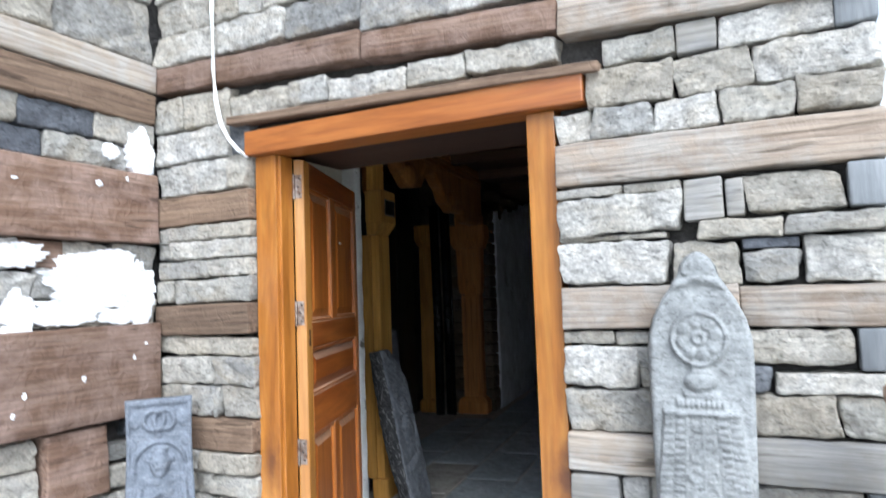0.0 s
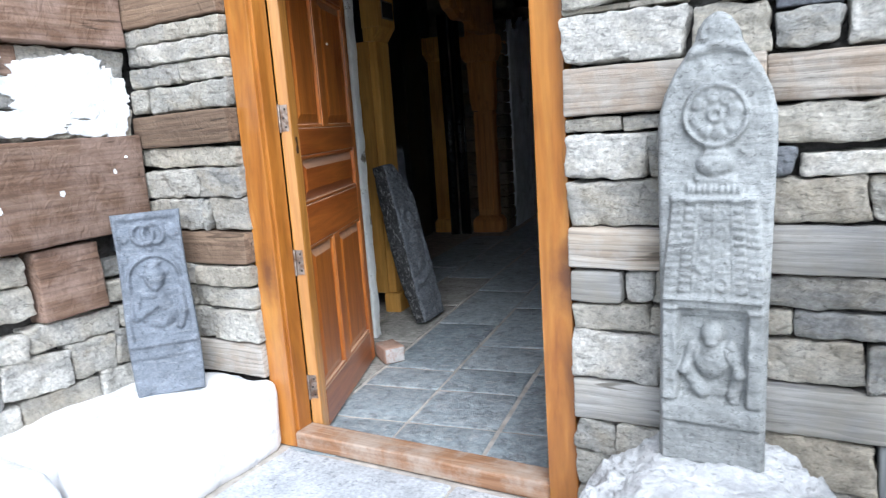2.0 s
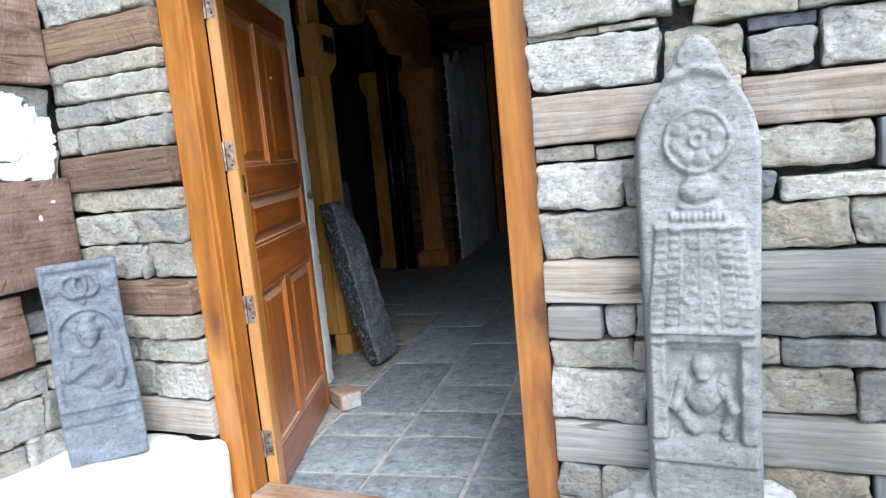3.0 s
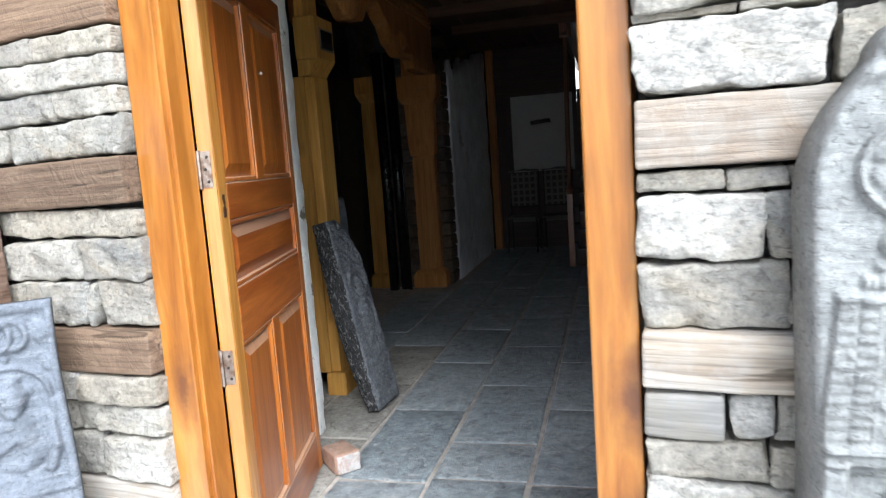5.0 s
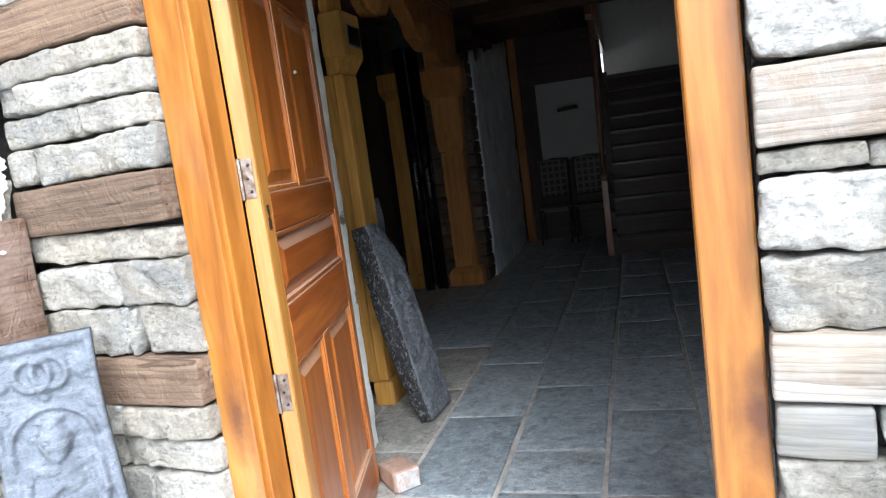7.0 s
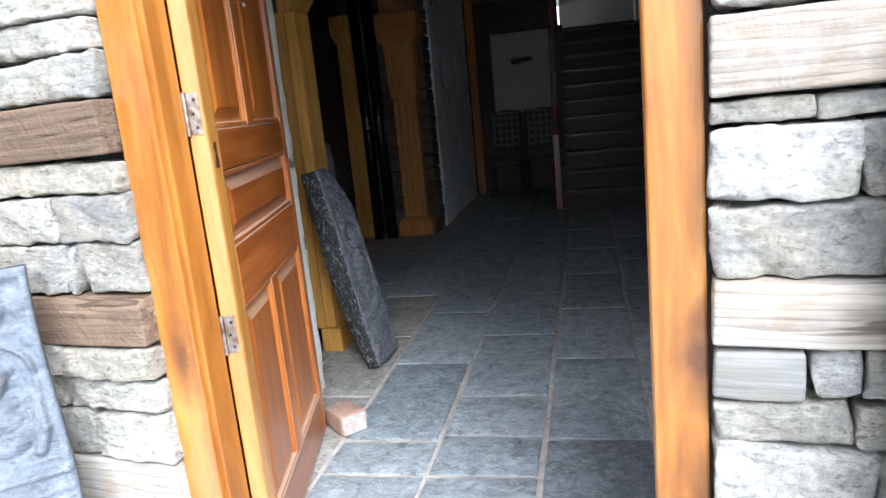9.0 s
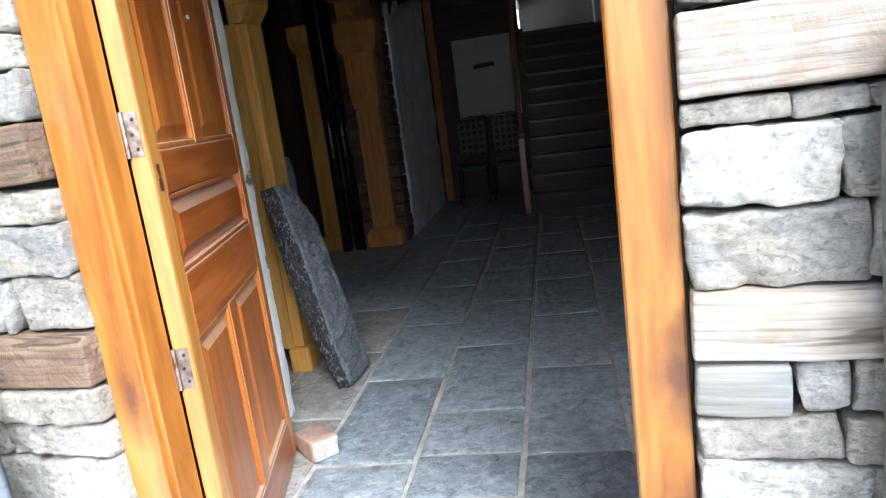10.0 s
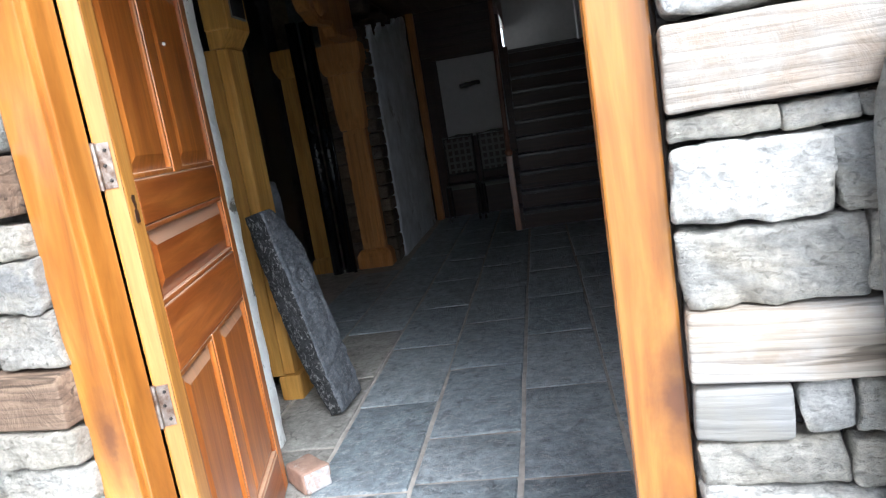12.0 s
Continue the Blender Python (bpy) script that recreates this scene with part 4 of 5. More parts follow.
part("rail", box(RX - 0.018, RX + 0.018, 0.49, 2.01, 0.13, 0.17, 0.004), M_RAILY, railing)
for yc in (1.62, 0.86):
    part("baluster", box(RX - 0.012, RX + 0.012, yc - 0.012, yc + 0.012, 0.171, 1.003, 0.003), M_RAIL, railing)
    for dy in (-0.39, 0.39):
        for z0, z1 in ((0.655, 1.0), (0.655, 0.18)):
            d = Vector((0, dy * 0.98, z1 - z0))
            b = part("brace", box(-0.009, 0.009, -0.017, 0.017, 0.03, d.length - 0.02, 0.003), M_RAIL, railing)
            b.matrix_world = Matrix.Translation((RX, yc, z0)) @ d.to_track_quat('Z', 'X').to_matrix().to_4x4()

# ---------------------------------------------------------------- shrub below the terrace


def shrub(m, seed, n, size):
    rng = random.Random(seed)
    s = thing("shrub", m, "leafy green shrub growing below the terrace", "shrub", "shrubs below the terrace")
    bm = bmesh.new()
    tips = []
    for k in range(9):
        a, r = rng.uniform(0, math.tau), rng.uniform(0.3, 0.8) * size
        tip = Vector((math.cos(a) * r, math.sin(a) * r, rng.uniform(0.9, 2.1) * size))
        sub = tube([(0, 0, -0.4), tip * 0.35 + Vector((0, 0, 0.1)), tip], 0.016 * size, 5)
        me = bpy.data.meshes.new("tmp")
        sub.to_mesh(me)
        sub.free()
        bm.from_mesh(me)
        bpy.data.meshes.remove(me)
        tips.append(tip)
    part("stem", bm, M_BROWN, s)
    verts, faces = [], []
    for k in range(n):
        c = rng.choice(tips) * rng.uniform(0.45, 1.05) + Vector((rng.gauss(0, 0.22), rng.gauss(0, 0.22), rng.gauss(0, 0.2))) * size
        u = Vector((rng.gauss(0, 1), rng.gauss(0, 1), rng.gauss(0, 0.6))).normalized()
        w = u.orthogonal().normalized()
        L = rng.uniform(0.05, 0.10)
        i = len(verts)
        nrm = u.cross(w)
        verts += [tuple(c), tuple(c + u * L * 0.5 + w * L * 0.28), tuple(c + u * L + nrm * L * 0.15), tuple(c + u * L * 0.5 - w * L * 0.28)]
        faces.append((i, i + 1, i + 2, i + 3))
    tagged(obj("foliage", verts, faces, M_LEAF, s), kind="stuff")
    return s


shrub(pose(2.6, 3.6, -1.6), 1, 900, 1.0)
shrub(pose(1.75, 2.9, -1.3), 2, 700, 0.8)
shrub(pose(3.6, 4.6, -2.0), 3, 900, 1.2)

# ---------------------------------------------------------------- hall: shell (hall coordinates: u across, v along)


def hall_part(name, bm, mat, parent=None, label="", kind="", category=""):
    o = part(name, bm, mat, parent, label)
    o.matrix_world = HALL
    return tagged(o, category=category, kind=kind)


bm = bmesh.new()
box_into(bm, -2.9, 1.06, -0.16, 9.4, -0.10, -0.006)
floor = hall_part("floor", bm, M_GROUT, None, "slate tile floor with dusty joints", "structure", "floor")
white_wall = hall_part("wall_white", box(-1.95, -1.425, 0.42, 1.29, -0.02, 2.62, 0.01), M_CREAM, None, "cream whitewashed wall behind the open door", "structure", "wall")
hall_part("wall_white_return", box(-1.95, -1.61, 1.292, 1.80, -0.02, 2.62, 0.01), M_CREAM, None, "cream whitewashed wall beside the ochre post", "structure", "wall")
# ragged plaster strip that ends the wall
v, f = block(0.115, 0.075, 2.63, 0.012, 0.022, 0.007, 11, 58, 0.0)
strip = obj("plaster_strip", v, f, M_WHITE, white_wall, "white plaster strip with peeling, broken edges", True)
strip.matrix_world = HALL @ pose(-1.40, 1.33, 1.30)
# side wall out of view; its pale stone is there to bounce light inward
bm = box(1.0, 1.09, 0.42, 9.4, -0.02, 2.62)
hall_part("wall_east", bm, M_STONE, None, "unseen plain stone side wall, pale to bounce light", "structure", "wall")
bm = bmesh.new()
box_into(bm, -2.9, -2.75, 0.42, 5.4, -0.02, 2.9)
box_into(bm, -2.75, -1.97, 0.60, 0.8, -0.02, 2.9)
# these three boxes are added to stop daylight leaking in behind the pier
box_into(bm, -2.75, -1.985, 5.30, 5.45, -0.02, 2.9)
box_into(bm, -2.30, -2.15, 5.452, 7.8, -0.02, 2.9)
box_into(bm, -2.149, -1.622, 7.65, 7.8, -0.02, 2.9)
hall_part("wall_shrine", bm, M_RUBBLE, None, "dark wall of the shrine room with added daylight blocks", "structure", "wall")
bm = bmesh.new()
box_into(bm, -2.74, -2.45, 4.92, 5.28, -0.02, 2.62)
box_into(bm, -2.2, -1.70, 5.02, 5.285, -0.02, 2.62)
pier_core = hall_part("wall_pier", bm, M_CORE, None, "dark rubble pier beside the carved pillar", "structure", "wall")
# ceiling boards, with the hole of the stairs left open
bm = bmesh.new()
for k in range(26):
    u0 = -2.9 + k * 0.15
    v1 = 5.75 if u0 > -0.52 else 7.9
    box_into(bm, u0, u0 + 0.144, 0.3, v1, 2.622 + 0.003 * (k % 3), 2.70)
box_into(bm, -2.9, 1.06, 0.3, 5.75, 2.705, 2.74)
box_into(bm, -2.9, -0.40, 5.752, 9.4, 2.705, 2.74)
for k in range(6):
    box_into(bm, -1.55, 1.0, 0.9 + k * 0.95, 1.0 + k * 0.95, 2.53, 2.62, 0.006)
hall_part("ceiling", bm, M_CEIL, None, "dark boarded ceiling with joists", "structure", "ceiling")

# stairwell above the flight
bm = bmesh.new()
box_into(bm, -0.60, -0.42, 5.76, 9.4, 2.745, 4.5)
box_into(bm, -0.42, 1.2, 9.2, 9.4, -0.02, 4.5)
box_into(bm, -0.60, 1.2, 5.60, 5.755, 2.745, 4.5)
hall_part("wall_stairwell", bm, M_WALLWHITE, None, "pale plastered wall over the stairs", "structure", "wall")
bm = bmesh.new()
box_into(bm, 0.86, 1.09, 5.76, 8.1, 2.622, 4.5)
box_into(bm, 0.86, 0.99, 8.4, 9.19, 2.0, 4.5)
box_into(bm, 0.86, 0.99, 8.102, 8.398, 3.4, 4.5)
box_into(bm, 0.86, 0.99, 8.102, 8.398, 2.0, 3.0)
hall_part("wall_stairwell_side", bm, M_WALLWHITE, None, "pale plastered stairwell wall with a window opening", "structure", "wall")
hall_part("roof_stairwell", box(-0.6, 1.2, 5.6, 9.4, 4.502, 4.6), M_CEIL, None, "boarded ceiling over the stairwell", "structure", "ceiling")
win = hall_part("window_1", box(0.90, 0.94, 8.102, 8.14, 3.0, 3.4, 0.004), M_NEWEL, None, "wooden window frame high in the stairwell", "structure", "window")
for a in ((0.90, 0.94, 8.36, 8.398, 3.0, 3.4), (0.90, 0.94, 8.141, 8.359, 3.0, 3.04), (0.90, 0.94, 8.141, 8.359, 3.36, 3.4)):
    f = part("window_frame", box(*a, 0.003), M_NEWEL, win)
    f.matrix_world = HALL

bm = box(-0.445, -0.385, 5.70, 9.19, 2.44, 2.79, 0.006)
box_into(bm, -0.384, 0.999, 5.70, 5.757, 2.56, 2.79, 0.006)
hall_part("trim", bm, M_NEWEL, None, "brown boards edging the stair opening", "structure", "trim")

# back wall of the alcove: plastered below, boarded above
bm = bmesh.new()
box_into(bm, -1.62, -0.40, 7.62, 7.8, -0.02, 2.62)
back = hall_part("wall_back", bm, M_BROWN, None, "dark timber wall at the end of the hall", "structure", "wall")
for k in range(5):
    b = part("board", box(-1.54, -0.43, 7.59, 7.618, 2.06 + k * 0.112, 2.168 + k * 0.112, 0.006), M_BROWN, back)
    b.matrix_world = HALL
b = part("post", box(-1.54, -1.45, 7.50, 7.615, 0.0, 2.62, 0.008), M_OCHRED, back, "brown timber post")
b.matrix_world = HALL

# ---------------------------------------------------------------- notice board


def flat_board():
    t = thing("notice_board", HALL @ pose(-0.85, 7.60, 1.595), "plain white board in a brown wooden frame", "board")
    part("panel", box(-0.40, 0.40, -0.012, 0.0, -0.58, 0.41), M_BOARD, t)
    for a in ((-0.46, 0.46, 0.41, 0.47), (-0.46, 0.46, -0.64, -0.58), (-0.46, -0.40, -0.579, 0.409), (0.40, 0.46, -0.579, 0.409)):
        part("frame", box(a[0], a[1], -0.035, 0.0, a[2], a[3], 0.006), M_BROWN, t)
    return t


flat_board()
v, f = block(0.26, 0.03, 0.045, 0.02, 0.02, 0.012, 14, 77)
orn = tagged(obj("ornament", v, f, M_IRON, smooth=True), "dark carved ornament fixed on the white board", "ornament")
orn.matrix_world = HALL @ pose(-0.87, 7.575, 1.66, 0, -4, 0)

# ---------------------------------------------------------------- lattice-back chairs


def lattice_chair(m):
    c = thing("lattice_chair", m, "dark metal chair with a woven lattice back", "chair", "chairs at the end of the hall")
    for x in (-0.185, 0.185):
        part("leg", tube([(x, 0.20, 1.02), (x, 0.17, 0.45), (x, 0.20, 0.0)], 0.014), M_IRON, c)
        part("leg", tube([(x, -0.20, 0.43), (x, -0.22, 0.0)], 0.014), M_IRON, c)
        part("seat_rail", tube([(x, 0.17, 0.42), (x, -0.20, 0.43)], 0.013), M_IRON, c)
    part("top_rail", tube([(-0.20, 0.20, 1.03), (0, 0.205, 1.045), (0.20, 0.20, 1.03)], 0.016), M_CANE, c)
    part("back_rail", tube([(-0.185, 0.175, 0.56), (0.185, 0.175, 0.56)], 0.012), M_IRON, c)
    part("seat", box(-0.18, 0.18, -0.19, 0.17, 0.435, 0.455, 0.006), M_CANE, c)
    for k in range(5):
        x = -0.155 + k * 0.0775
        part("slat", box(x - 0.014, x + 0.014, 0.178, 0.184, 0.575, 1.01), M_CANE, c)
        z = 0.62 + k * 0.085
        part("slat", box(-0.18, 0.18, 0.186, 0.192, z - 0.014, z + 0.014), M_CANE, c)
    part("lower_slat", box(-0.18, 0.18, 0.17, 0.178, 0.36, 0.41, 0.003), M_CANE, c)
    return c


chair = lattice_chair(HALL @ pose(-1.12, 7.32, 0))
copy_thing(chair, HALL @ pose(-0.68, 7.32, 0))

# ---------------------------------------------------------------- stairs
stairs = thing("stairs", HALL, "dark wooden staircase rising steeply at the end of the hall", "staircase", kind="structure")
RISE, GO, S0 = 0.185, 0.235, 5.95
for k in range(11):
    v0 = S0 + k * GO
    z = (k + 1) * RISE
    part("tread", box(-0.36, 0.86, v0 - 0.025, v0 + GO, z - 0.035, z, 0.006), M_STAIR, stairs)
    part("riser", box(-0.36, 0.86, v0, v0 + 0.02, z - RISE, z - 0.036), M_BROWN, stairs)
part("landing", box(-0.36, 0.86, S0 + 11 * GO - 0.02, 9.19, 11 * RISE - 0.02, 12 * RISE - 0.15, 0.004), M_STAIR, stairs)
bm = bmesh.new()
for k in range(11):
    v0 = S0 + k * GO
    box_into(bm, -0.42, -0.361, v0 - 0.03, v0 + GO - 0.031, 0.0, (k + 1) * RISE + 0.06)
part("stringer", bm, M_BROWN, stairs, "boarded side of the stairs")
for o in stairs.children:
    o.matrix_parent_inverse = Matrix()

newel = thing("newel_post", HALL @ pose(-0.43, 5.93, 0), "slim turned brown newel post beside the stairs", "post")
part("shaft", box(-0.032, 0.032, -0.032, 0.032, 0.0, 0.79, 0.006), M_NEWEL, newel)
bm = bmesh.new()
bmesh.ops.create_uvsphere(bm, u_segments=14, v_segments=8, radius=0.042, matrix=Matrix.Translation((0, 0, 0.825)))
part("knob", bm, M_NEWEL, newel, smooth=True)
part("upper_shaft", tube([(0, 0, 0.85), (0.01, 0, 1.6), (0.03, 0, 2.50)], 0.026, 10), M_NEWEL, newel)
part("collar", box(-0.03, 0.09, -0.05, 0.05, 2.42, 2.70, 0.008), M_NEWEL, newel)
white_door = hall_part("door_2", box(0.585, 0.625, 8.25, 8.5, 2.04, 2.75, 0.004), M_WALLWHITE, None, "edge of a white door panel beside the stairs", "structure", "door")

# ---------------------------------------------------------------- ochre post, pillars and arch


def shift(bm, m):
    bmesh.ops.transform(bm, matrix=m, verts=bm.verts)
    return bm


def lathe_square(profile, mat, name, parent, label=""):
    """A square pillar from (half width, height) pairs."""
    bm = bmesh.new()
    rings = []
    for hw, z in profile:
        rings.append([bm.verts.new((sx * hw, sy * hw, z)) for sx, sy in ((-1, -1), (1, -1), (1, 1), (-1, 1))])
    for a, b in zip(rings, rings[1:]):
        for k in range(4):
            bm.faces.new((a[k], a[(k + 1) % 4], b[(k + 1) % 4], b[k]))
    bm.faces.new(rings[0])
    bm.faces.new(rings[-1])
    bmesh.ops.recalc_face_normals(bm, faces=bm.faces)
    es = [e for e in bm.edges if len(e.link_faces) == 2 and e.calc_face_angle(0) > 0.5]
    bmesh.ops.bevel(bm, geom=es, offset=0.008, segments=2, affect='EDGES')
    return part(name, bm, mat, parent, label)


post = thing("ochre_post", HALL @ pose(-1.51, 1.93, 0), "ochre painted wooden post with a bracket and chipped edges", "post")
part("base", box(-0.022, 0.09, -0.115, 0.12, 0.0, 0.13, 0.012), M_OCHRE, post)
part("shaft", box(-0.085, 0.058, -0.09, 0.09, 0.131, 1.72, 0.008), M_OCHRE, post)
part("side_batten", box(-0.075, 0.008, -0.112, -0.092, 0.131, 1.72, 0.004), M_OCHRE, post)
bm = box(-0.022, 0.10, -0.12, 0.12, 1.80, 2.02, 0.01)
bm2 = [(0.098, 1.80), (-0.018, 1.80), (-0.018, 1.722), (0.04, 1.722)]
vs = [[bm.verts.new((x, y, z)) for x, z in bm2] for y in (-0.11, 0.11)]
bm.faces.new(vs[0]), bm.faces.new(vs[1])
for k in range(4):
    bm.faces.new((vs[0][k], vs[0][(k + 1) % 4], vs[1][(k + 1) % 4], vs[1][k]))
part("bracket", bm, M_OCHRE, post, "stepped ochre bracket block")
part("name_plate", box(0.101, 0.107, -0.06, 0.08, 1.86, 1.95), M_BLACK, post, "small black plate in a pale rim")
part("plate_rim", box(0.1005, 0.104, -0.07, 0.09, 1.85, 1.96), M_CANE, post)
part("upper_shaft", box(-0.022, 0.03, -0.09, 0.09, 2.021, 2.62, 0.01), M_OCHRE, post)


def carved_pillar(m, k, mat, label, group=""):
    """A square pillar: base block, lower shaft, wider carved upper shaft, spreading capital."""
    p = thing("carved_pillar", m, label, "pillar", group)
    lathe_square([(0.19 * k, 0), (0.19 * k, 0.12), (0.165 * k, 0.16), (0.135 * k, 0.18)], mat, "base", p)
    lathe_square([(0.125 * k, 0.18), (0.125 * k, 1.30)], mat, "shaft", p)
    lathe_square([(0.135 * k, 1.30), (0.150 * k, 1.42), (0.158 * k, 1.72), (0.165 * k, 1.80)], mat, "upper_shaft", p)
    lathe_square([(0.18 * k, 1.80), (0.21 * k, 1.86), (0.23 * k, 1.92), (0.23 * k, 2.06)], mat, "capital", p)
    for dx in (-0.09, 0.0, 0.09):
        part("fillet", box((dx * 0.8 - 0.010) * k, (dx * 0.8 + 0.010) * k, -0.138 * k, -0.124 * k, 0.24, 1.26, 0.004), mat, p)
    return p


pil = carved_pillar(HALL @ pose(-1.765, 5.05, 0), 0.88, M_OCHRED, "orange-brown carved wooden pillar with a spreading capital")
part("impost", box(-0.15, 0.10, -0.14, 0.14, 2.061, 2.62, 0.02), M_OCHRED, pil)
thin = thing("slim_pillar", HALL @ pose(-2.28, 5.02, 0), "slim ochre pillar standing in the dark opening", "pillar")
lathe_square([(0.11, 0.0), (0.11, 0.12), (0.085, 0.15)], M_OCHRE, "base", thin)
lathe_square([(0.085, 0.15), (0.08, 1.85)], M_OCHRE, "shaft", thin)
lathe_square([(0.085, 1.85), (0.12, 1.94), (0.12, 2.10)], M_OCHRE, "capital", thin)

# cusped arch between the post and the pillar
arch = thing("cusped_arch", HALL @ pose(-1.60, 0, 0), "brown carved wooden arch with rounded lobes", "arch")
LOW = [(2.06, 2.03), (2.10, 2.20), (2.22, 2.34), (2.45, 2.38), (2.52, 2.27), (2.72, 2.17), (2.95, 2.20), (3.12, 2.33), (3.28, 2.36), (3.45, 2.27), (3.60, 2.14), (3.80, 2.08), (4.10, 2.10), (4.20, 2.02), (4.55, 2.02), (4.82, 2.06)]


def arch_low(v):
    for (a, za), (b, zb) in zip(LOW, LOW[1:]):
        if a <= v <= b:
            return za + (zb - za) * sm(a, b, v)
    return 2.05


nv = 90
verts, faces = [], []
for i in range(nv + 1):
    vv = 2.03 + (4.83 - 2.03) * i / nv
    lo = arch_low(vv)
    for u, z in ((-0.05, lo), (0.035, lo), (0.05, lo + 0.03), (0.05, lo + 0.09), (0.03, lo + 0.10), (0.03, 2.62), (-0.05, 2.62)):
        verts.append((u, vv, z))
for i in range(nv):
    for k in range(7):
        a, b = i * 7 + k, i * 7 + (k + 1) % 7
        faces.append((a, b, b + 7, a + 7))
faces += [tuple(range(7)), tuple(nv * 7 + k for k in range(6, -1, -1))]
part_arch = obj("board", verts, faces, M_OCHRED, arch)
for vv, zz, r in ((2.72, 2.27, 0.12), (3.8, 2.2, 0.10)):
    bm = bmesh.new()
    bmesh.ops.create_uvsphere(bm, u_segments=18, v_segments=10, radius=r, matrix=Matrix.Translation((0.03, vv, zz)) @ Matrix.Diagonal((0.45, 1.2, 0.8, 1)))
    part("lobe", bm, M_OCHRED, arch, smooth=True)
for k in range(4):
    part("moulding", box(0.031, 0.05, 2.06, 4.8, 2.45 + k * 0.045, 2.475 + k * 0.045, 0.004), M_OCHRED, arch)

# dark panel and pipes in the opening
panel = thing("dark_panel", HALL @ pose(-2.42, 3.5, 0), "dark green painted panel with chipped specks in the opening", "panel")
for k in range(6):
    part("board", box(-0.02, 0.02, -1.35 + k * 0.45, -0.905 + k * 0.45, 0.0, 2.5, 0.006), M_GREEN, panel)
for k, (u, v0, r) in enumerate(((-2.13, 4.86, 0.050), (-2.025, 4.90, 0.044), (-1.955, 4.84, 0.016))):
    tagged(part("pipe", shift(tube([(u, v0, -0.01), (u + 0.005, v0, 1.0), (u - 0.01, v0, 2.3)], r, 10), HALL), M_BLACK, smooth=True), "black glossy pipe standing beside the pillar", "pipe", "pipes beside the pillar")

rod = tagged(part("rod", shift(tube([(-1.945, 4.84, 0.995), (-1.86, 4.845, 0.992), (-1.775, 4.84, 0.988)], 0.007, 6), HALL), M_CANE, pil, "thin pale rod"))

# grey plastered pier with a ragged top
bm = bmesh.new()
box_into(bm, -1.98, -1.58, 5.30, 7.48, -0.02, 2.0)
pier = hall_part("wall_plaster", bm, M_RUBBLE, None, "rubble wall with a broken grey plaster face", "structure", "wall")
nv, nz = 44, 40
verts, faces = [], []
for j in range(nz + 1):
    for i in range(nv + 1):
        s, t = i / nv, j / nz
        top = 2.12 + 0.45 * s + 0.16 * noise.noise(Vector((s * 9, 1, 0))) + 0.10 * noise.noise(Vector((s * 25, 2, 0)))
        z = t * top
        a = 5.30 + 0.035 * noise.noise(Vector((z * 4, 5, 0))) + 0.03 * noise.noise(Vector((z * 13, 5, 0)))
        b = 7.40 + 0.08 * noise.noise(Vector((z * 4, 8, 0)))
        v = a + (b - a) * s
        u = -1.545 + 0.012 * noise.noise(Vector((v * 3, z * 3, 0))) + 0.004 * noise.noise(Vector((v * 14, z * 14, 0)))
        verts.append((u, v, z))
n0 = len(verts)
verts += [(-1.60, y, z) for x, y, z in verts]
row = nv + 1
for j in range(nz):
    for i in range(nv):
        a = j * row + i
        faces.append((a, a + 1, a + row + 1, a + row))
        faces.append((n0 + a + 1, n0 + a, n0 + a + row, n0 + a + row + 1))
    faces.append((n0 + j * row, j * row, (j + 1) * row, n0 + (j + 1) * row))
    faces.append((j * row + nv, n0 + j * row + nv, n0 + (j + 1) * row + nv, (j + 1) * row + nv))
for i in range(nv):
    a = nz * row + i
    faces.append((a, a + 1, n0 + a + 1, n0 + a))
plaster = obj("plaster_face", verts, faces, M_PLASTER, pier, "broken grey-white plaster", True)
plaster.matrix_world = HALL
rng = random.Random(5)
for k in range(46):
    z = 0.06 + 0.125 * (k % 17)
    v0, w = (4.84, 0.45) if k < 17 else ((5.0, 0.28) if k < 34 else (5.35 + rng.random() * 1.6, 0.3))
    if k >= 34:
        z = 2.06 + 0.13 * (k % 4)
    vv, ff = block(w, 0.14, 0.12, 0.02, 0.04, 0.008, 12, 500 + k)
    o = obj("brick", vv, ff, M_RUBBLE, pier, smooth=True)
    if k < 17:
        o.matrix_world = HALL @ pose(-2.05 + rng.uniform(-0.02, 0.02), 5.02, z, 0, rng.uniform(-2, 2), 0)
    elif k < 34:
        o.matrix_world = HALL @ pose(-1.63, 5.19, z, 0, 0, 90)
    else:
        o.matrix_world = HALL @ pose(-1.66, v0, z, 0, 0, 90)

# ---------------------------------------------------------------- leaning black slab, stone behind it, loose brick


def slab_carving(x, z):
    h = 0.010 * ring(x, z, 0, 0.64, 0.085, 0.016) + 0.022 * dome(x, z, 0.0, 0.62, 0.04, 0.05)
    h += 0.022 * dome(x, z, 0, 0.46, 0.065, 0.11) + 0.014 * limb(x, z, -0.08, 0.24, 0.08, 0.29, 0.026) + 0.012 * limb(x, z, 0.07, 0.53, 0.095, 0.36, 0.018)
    h += 0.009 * bar(x, z, -0.12, 0.12, 0.06, 0.11) + 0.004 * math.sin(z * 60) * (z < 0.3)
    return h


def slab_half(z):
    return 0.132 + 0.006 * math.sin(z * 7) if z < 0.74 else 0.132 - 0.085 * ((z - 0.74) / 0.24) ** 1.3


v, f = relief(0.975, slab_half, 0.088, slab_carving, 44, 110, 0.014)
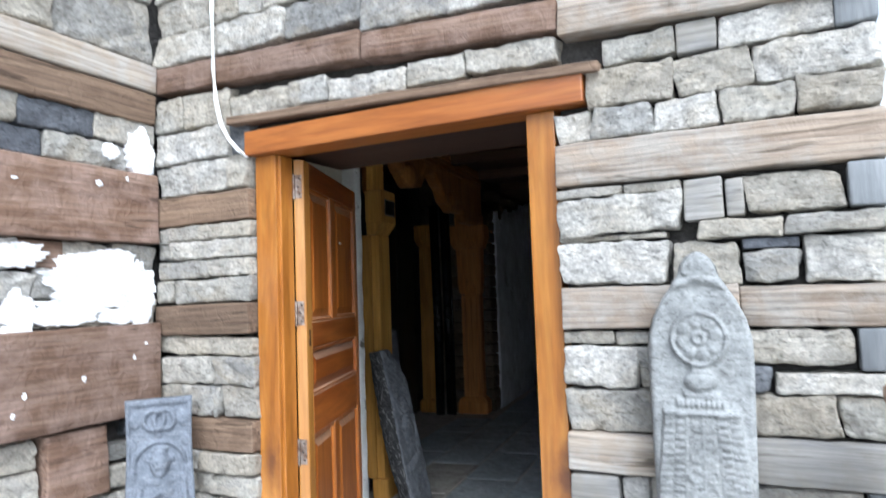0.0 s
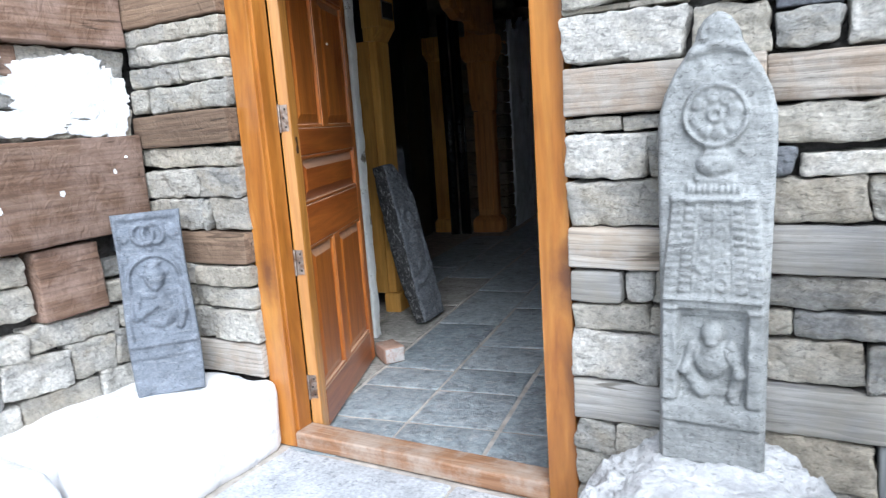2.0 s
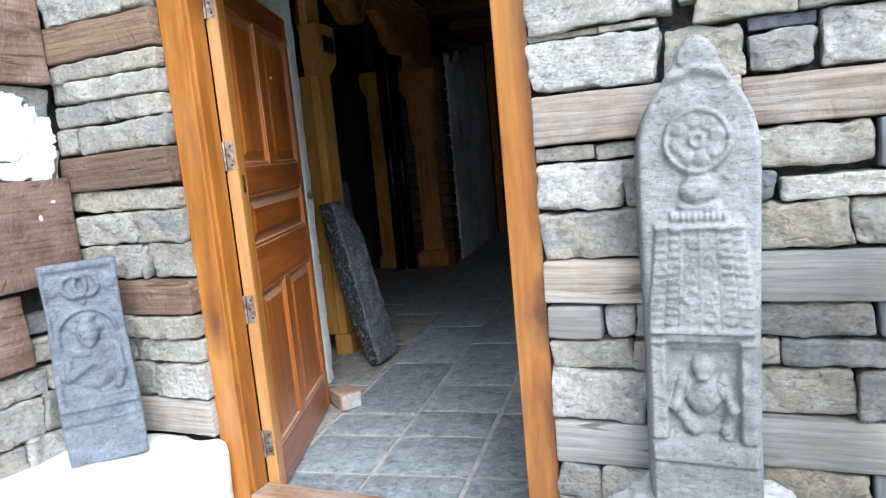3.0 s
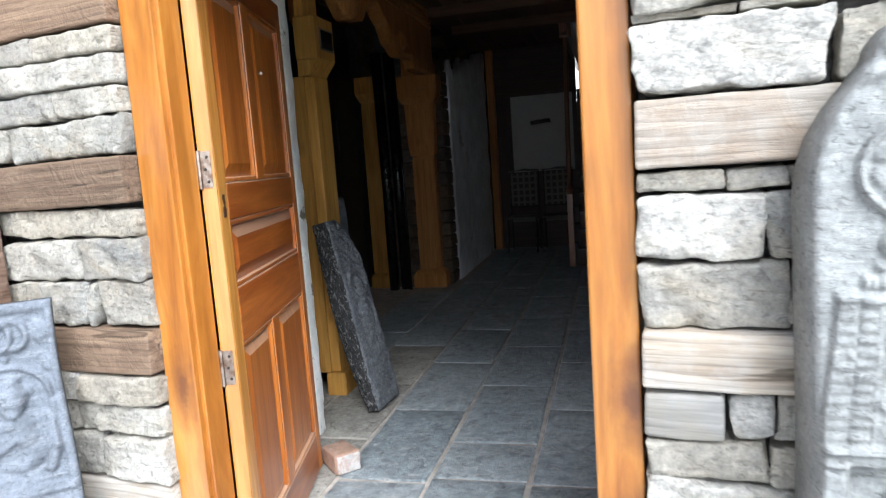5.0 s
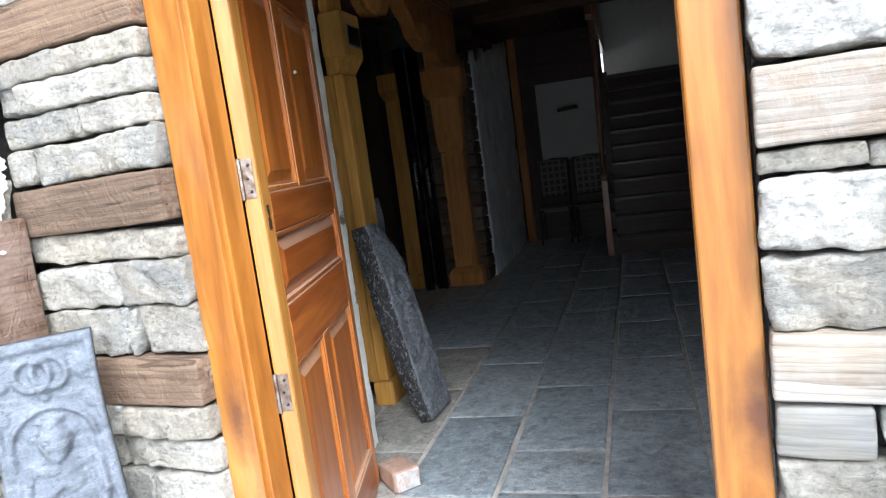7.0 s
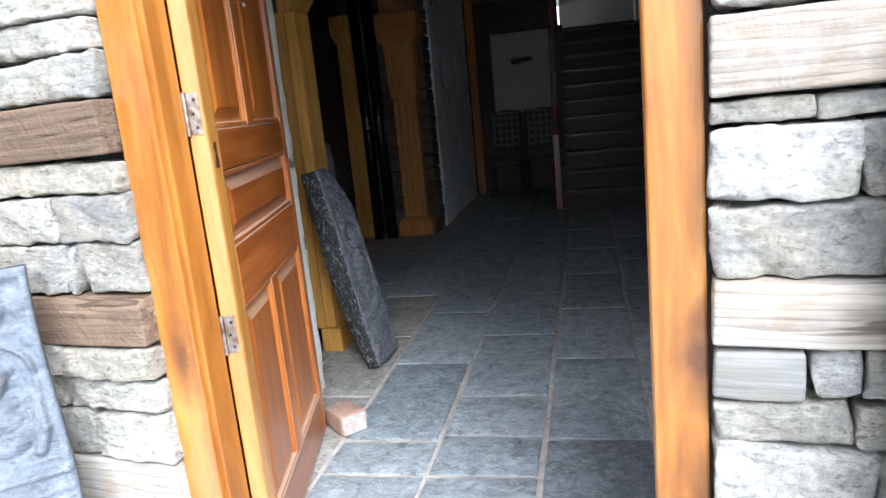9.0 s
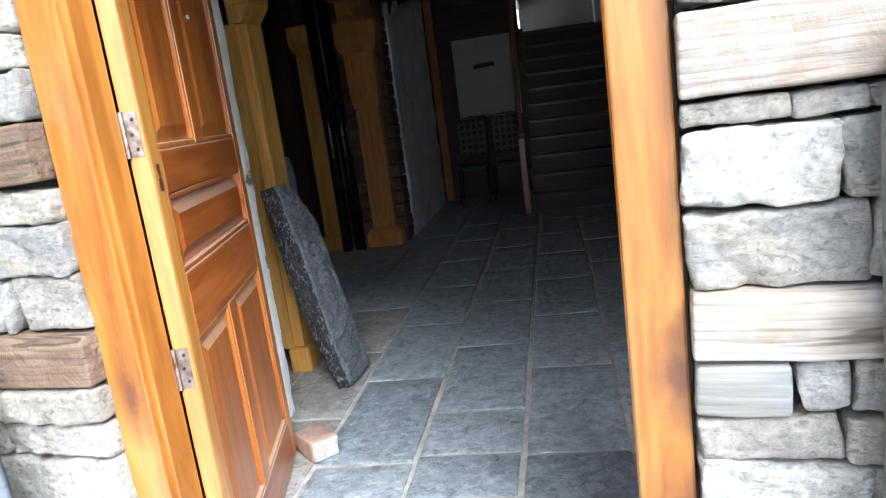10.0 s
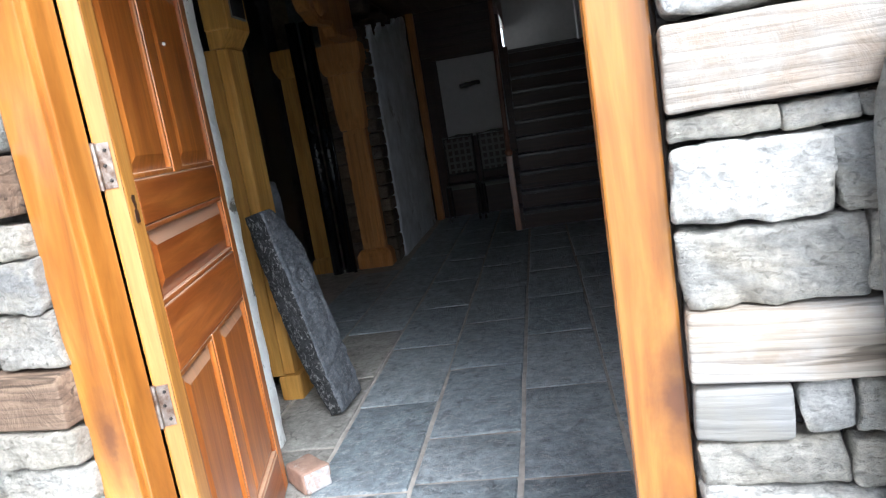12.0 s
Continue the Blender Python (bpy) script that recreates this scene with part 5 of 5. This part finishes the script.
# the top slopes away on one side only
v = [(x - max(0.0, 0.132 - slab_half(z)) * (z > 0.74) + 0.004 * noise.noise(Vector((y * 40, z * 18, 3))), (y * (0.74 + 0.30 * z) if y < 0 else 0.034 * math.sin(min(1.0, z / 0.96) * math.pi)) + 0.005 * noise.noise(Vector((x * 30, z * 30, 9))), z) for x, y, z in v]
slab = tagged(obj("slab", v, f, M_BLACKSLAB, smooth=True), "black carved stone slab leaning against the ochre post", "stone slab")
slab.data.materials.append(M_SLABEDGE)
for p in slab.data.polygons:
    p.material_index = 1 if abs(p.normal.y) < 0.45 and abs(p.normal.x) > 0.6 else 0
slab.matrix_world = HALL @ pose(-1.188, 1.685, 0.0, 0, 0, 85) @ pose(0, 0, 0.012, -13.0, 0, 0)
v, f = block(0.20, 0.09, 1.08, 0.04, 0.05, 0.012, 6, 91)
slab_b = tagged(obj("slab", v, f, M_PLAQUE, smooth=True), "grey uncarved stone slab standing behind the black slab", "stone slab")
slab_b.matrix_world = HALL @ pose(-1.52, 2.20, 0.535, 0, 0, 90) @ pose(0, 0, 0, -6, 0, 0)
brick = thing("loose_brick", pose(-1.235, 3.22, 0.0, 0, 0, -35), "loose red brick with a whitened end on the floor", "brick")
v, f = block(0.15, 0.11, 0.085, 0.012, 0.02, 0.006, 16, 92)
obj("body", [(x, y, z + 0.043) for x, y, z in v], f, M_BRICK, brick, smooth=True)
v, f = block(0.012, 0.10, 0.074, 0.006, 0.02, 0.003, 16, 93)
obj("whitened_end", [(x + 0.075, y, z + 0.043) for x, y, z in v], f, M_CHALK, brick, "whitened brick end", True)

# ---------------------------------------------------------------- paving slabs and slate tiles
rng = random.Random(8)
y = 2.235
for r in range(9):
    d = rng.uniform(0.42, 0.6)
    x = -1.07
    while x < 1.2:
        w = min(rng.uniform(0.45, 0.75), 1.24 - x)
        if w > 0.12:
            v, f = block(w - 0.012, d - 0.012, 0.045, 0.01, 0.09, 0.003, 6, 700 + COUNT[0])
            COUNT[0] += 1
            o = obj("paving_slab", v, f, M_PAVE, pavement, smooth=True)
            o.matrix_world = pose(x + w / 2, y - d / 2, -0.022)
        x += w
    y -= d
LINES = [-1.88, -1.48, -1.095, -0.71, -0.32, 0.06, 0.44, 0.82, 1.0]
ROWS_AT = {0: [0.95, 1.66, 2.42], 1: [0.28, 0.66, 1.27, 2.03], 2: [-0.04, 0.30, 0.645, 0.885, 1.64, 2.43, 3.22], 3: [-0.04, 0.30, 0.65, 0.925, 1.27, 2.02, 2.78, 3.55],
           4: [-0.03, 0.30, 0.91, 1.68, 2.44, 3.2], 5: [-0.05, 0.52, 1.28, 2.04], 6: [-0.02, 0.9, 1.66], 7: [0.0, 0.5, 1.26]}
for c, (u0, u1) in enumerate(zip(LINES, LINES[1:])):
    cuts = list(ROWS_AT[c])
    while cuts[-1] < 7.6:
        cuts.append(cuts[-1] + rng.uniform(0.74, 0.79))
    for v0, v1 in zip(cuts, cuts[1:]):
        if u0 < -1.5 and (v0 < 1.0 or v1 > 5.0):
            continue
        w, d = u1 - u0 - 0.018, v1 - v0 - 0.016
        COUNT[0] += 1
        v, f = block(w, d, 0.02, 0.005, 0.06, 0.0032, 6, COUNT[0], 0.004)
        o = obj("tile", v, f, M_DUST if u0 < -1.3 and v0 < 2.3 else M_SLATE, floor, smooth=True)
        o.matrix_world = HALL @ pose((u0 + u1) / 2, (v0 + v1) / 2, -0.010 + rng.uniform(-0.002, 0.002), rng.uniform(-0.3, 0.3), rng.uniform(-0.3, 0.3), rng.uniform(-0.4, 0.4))
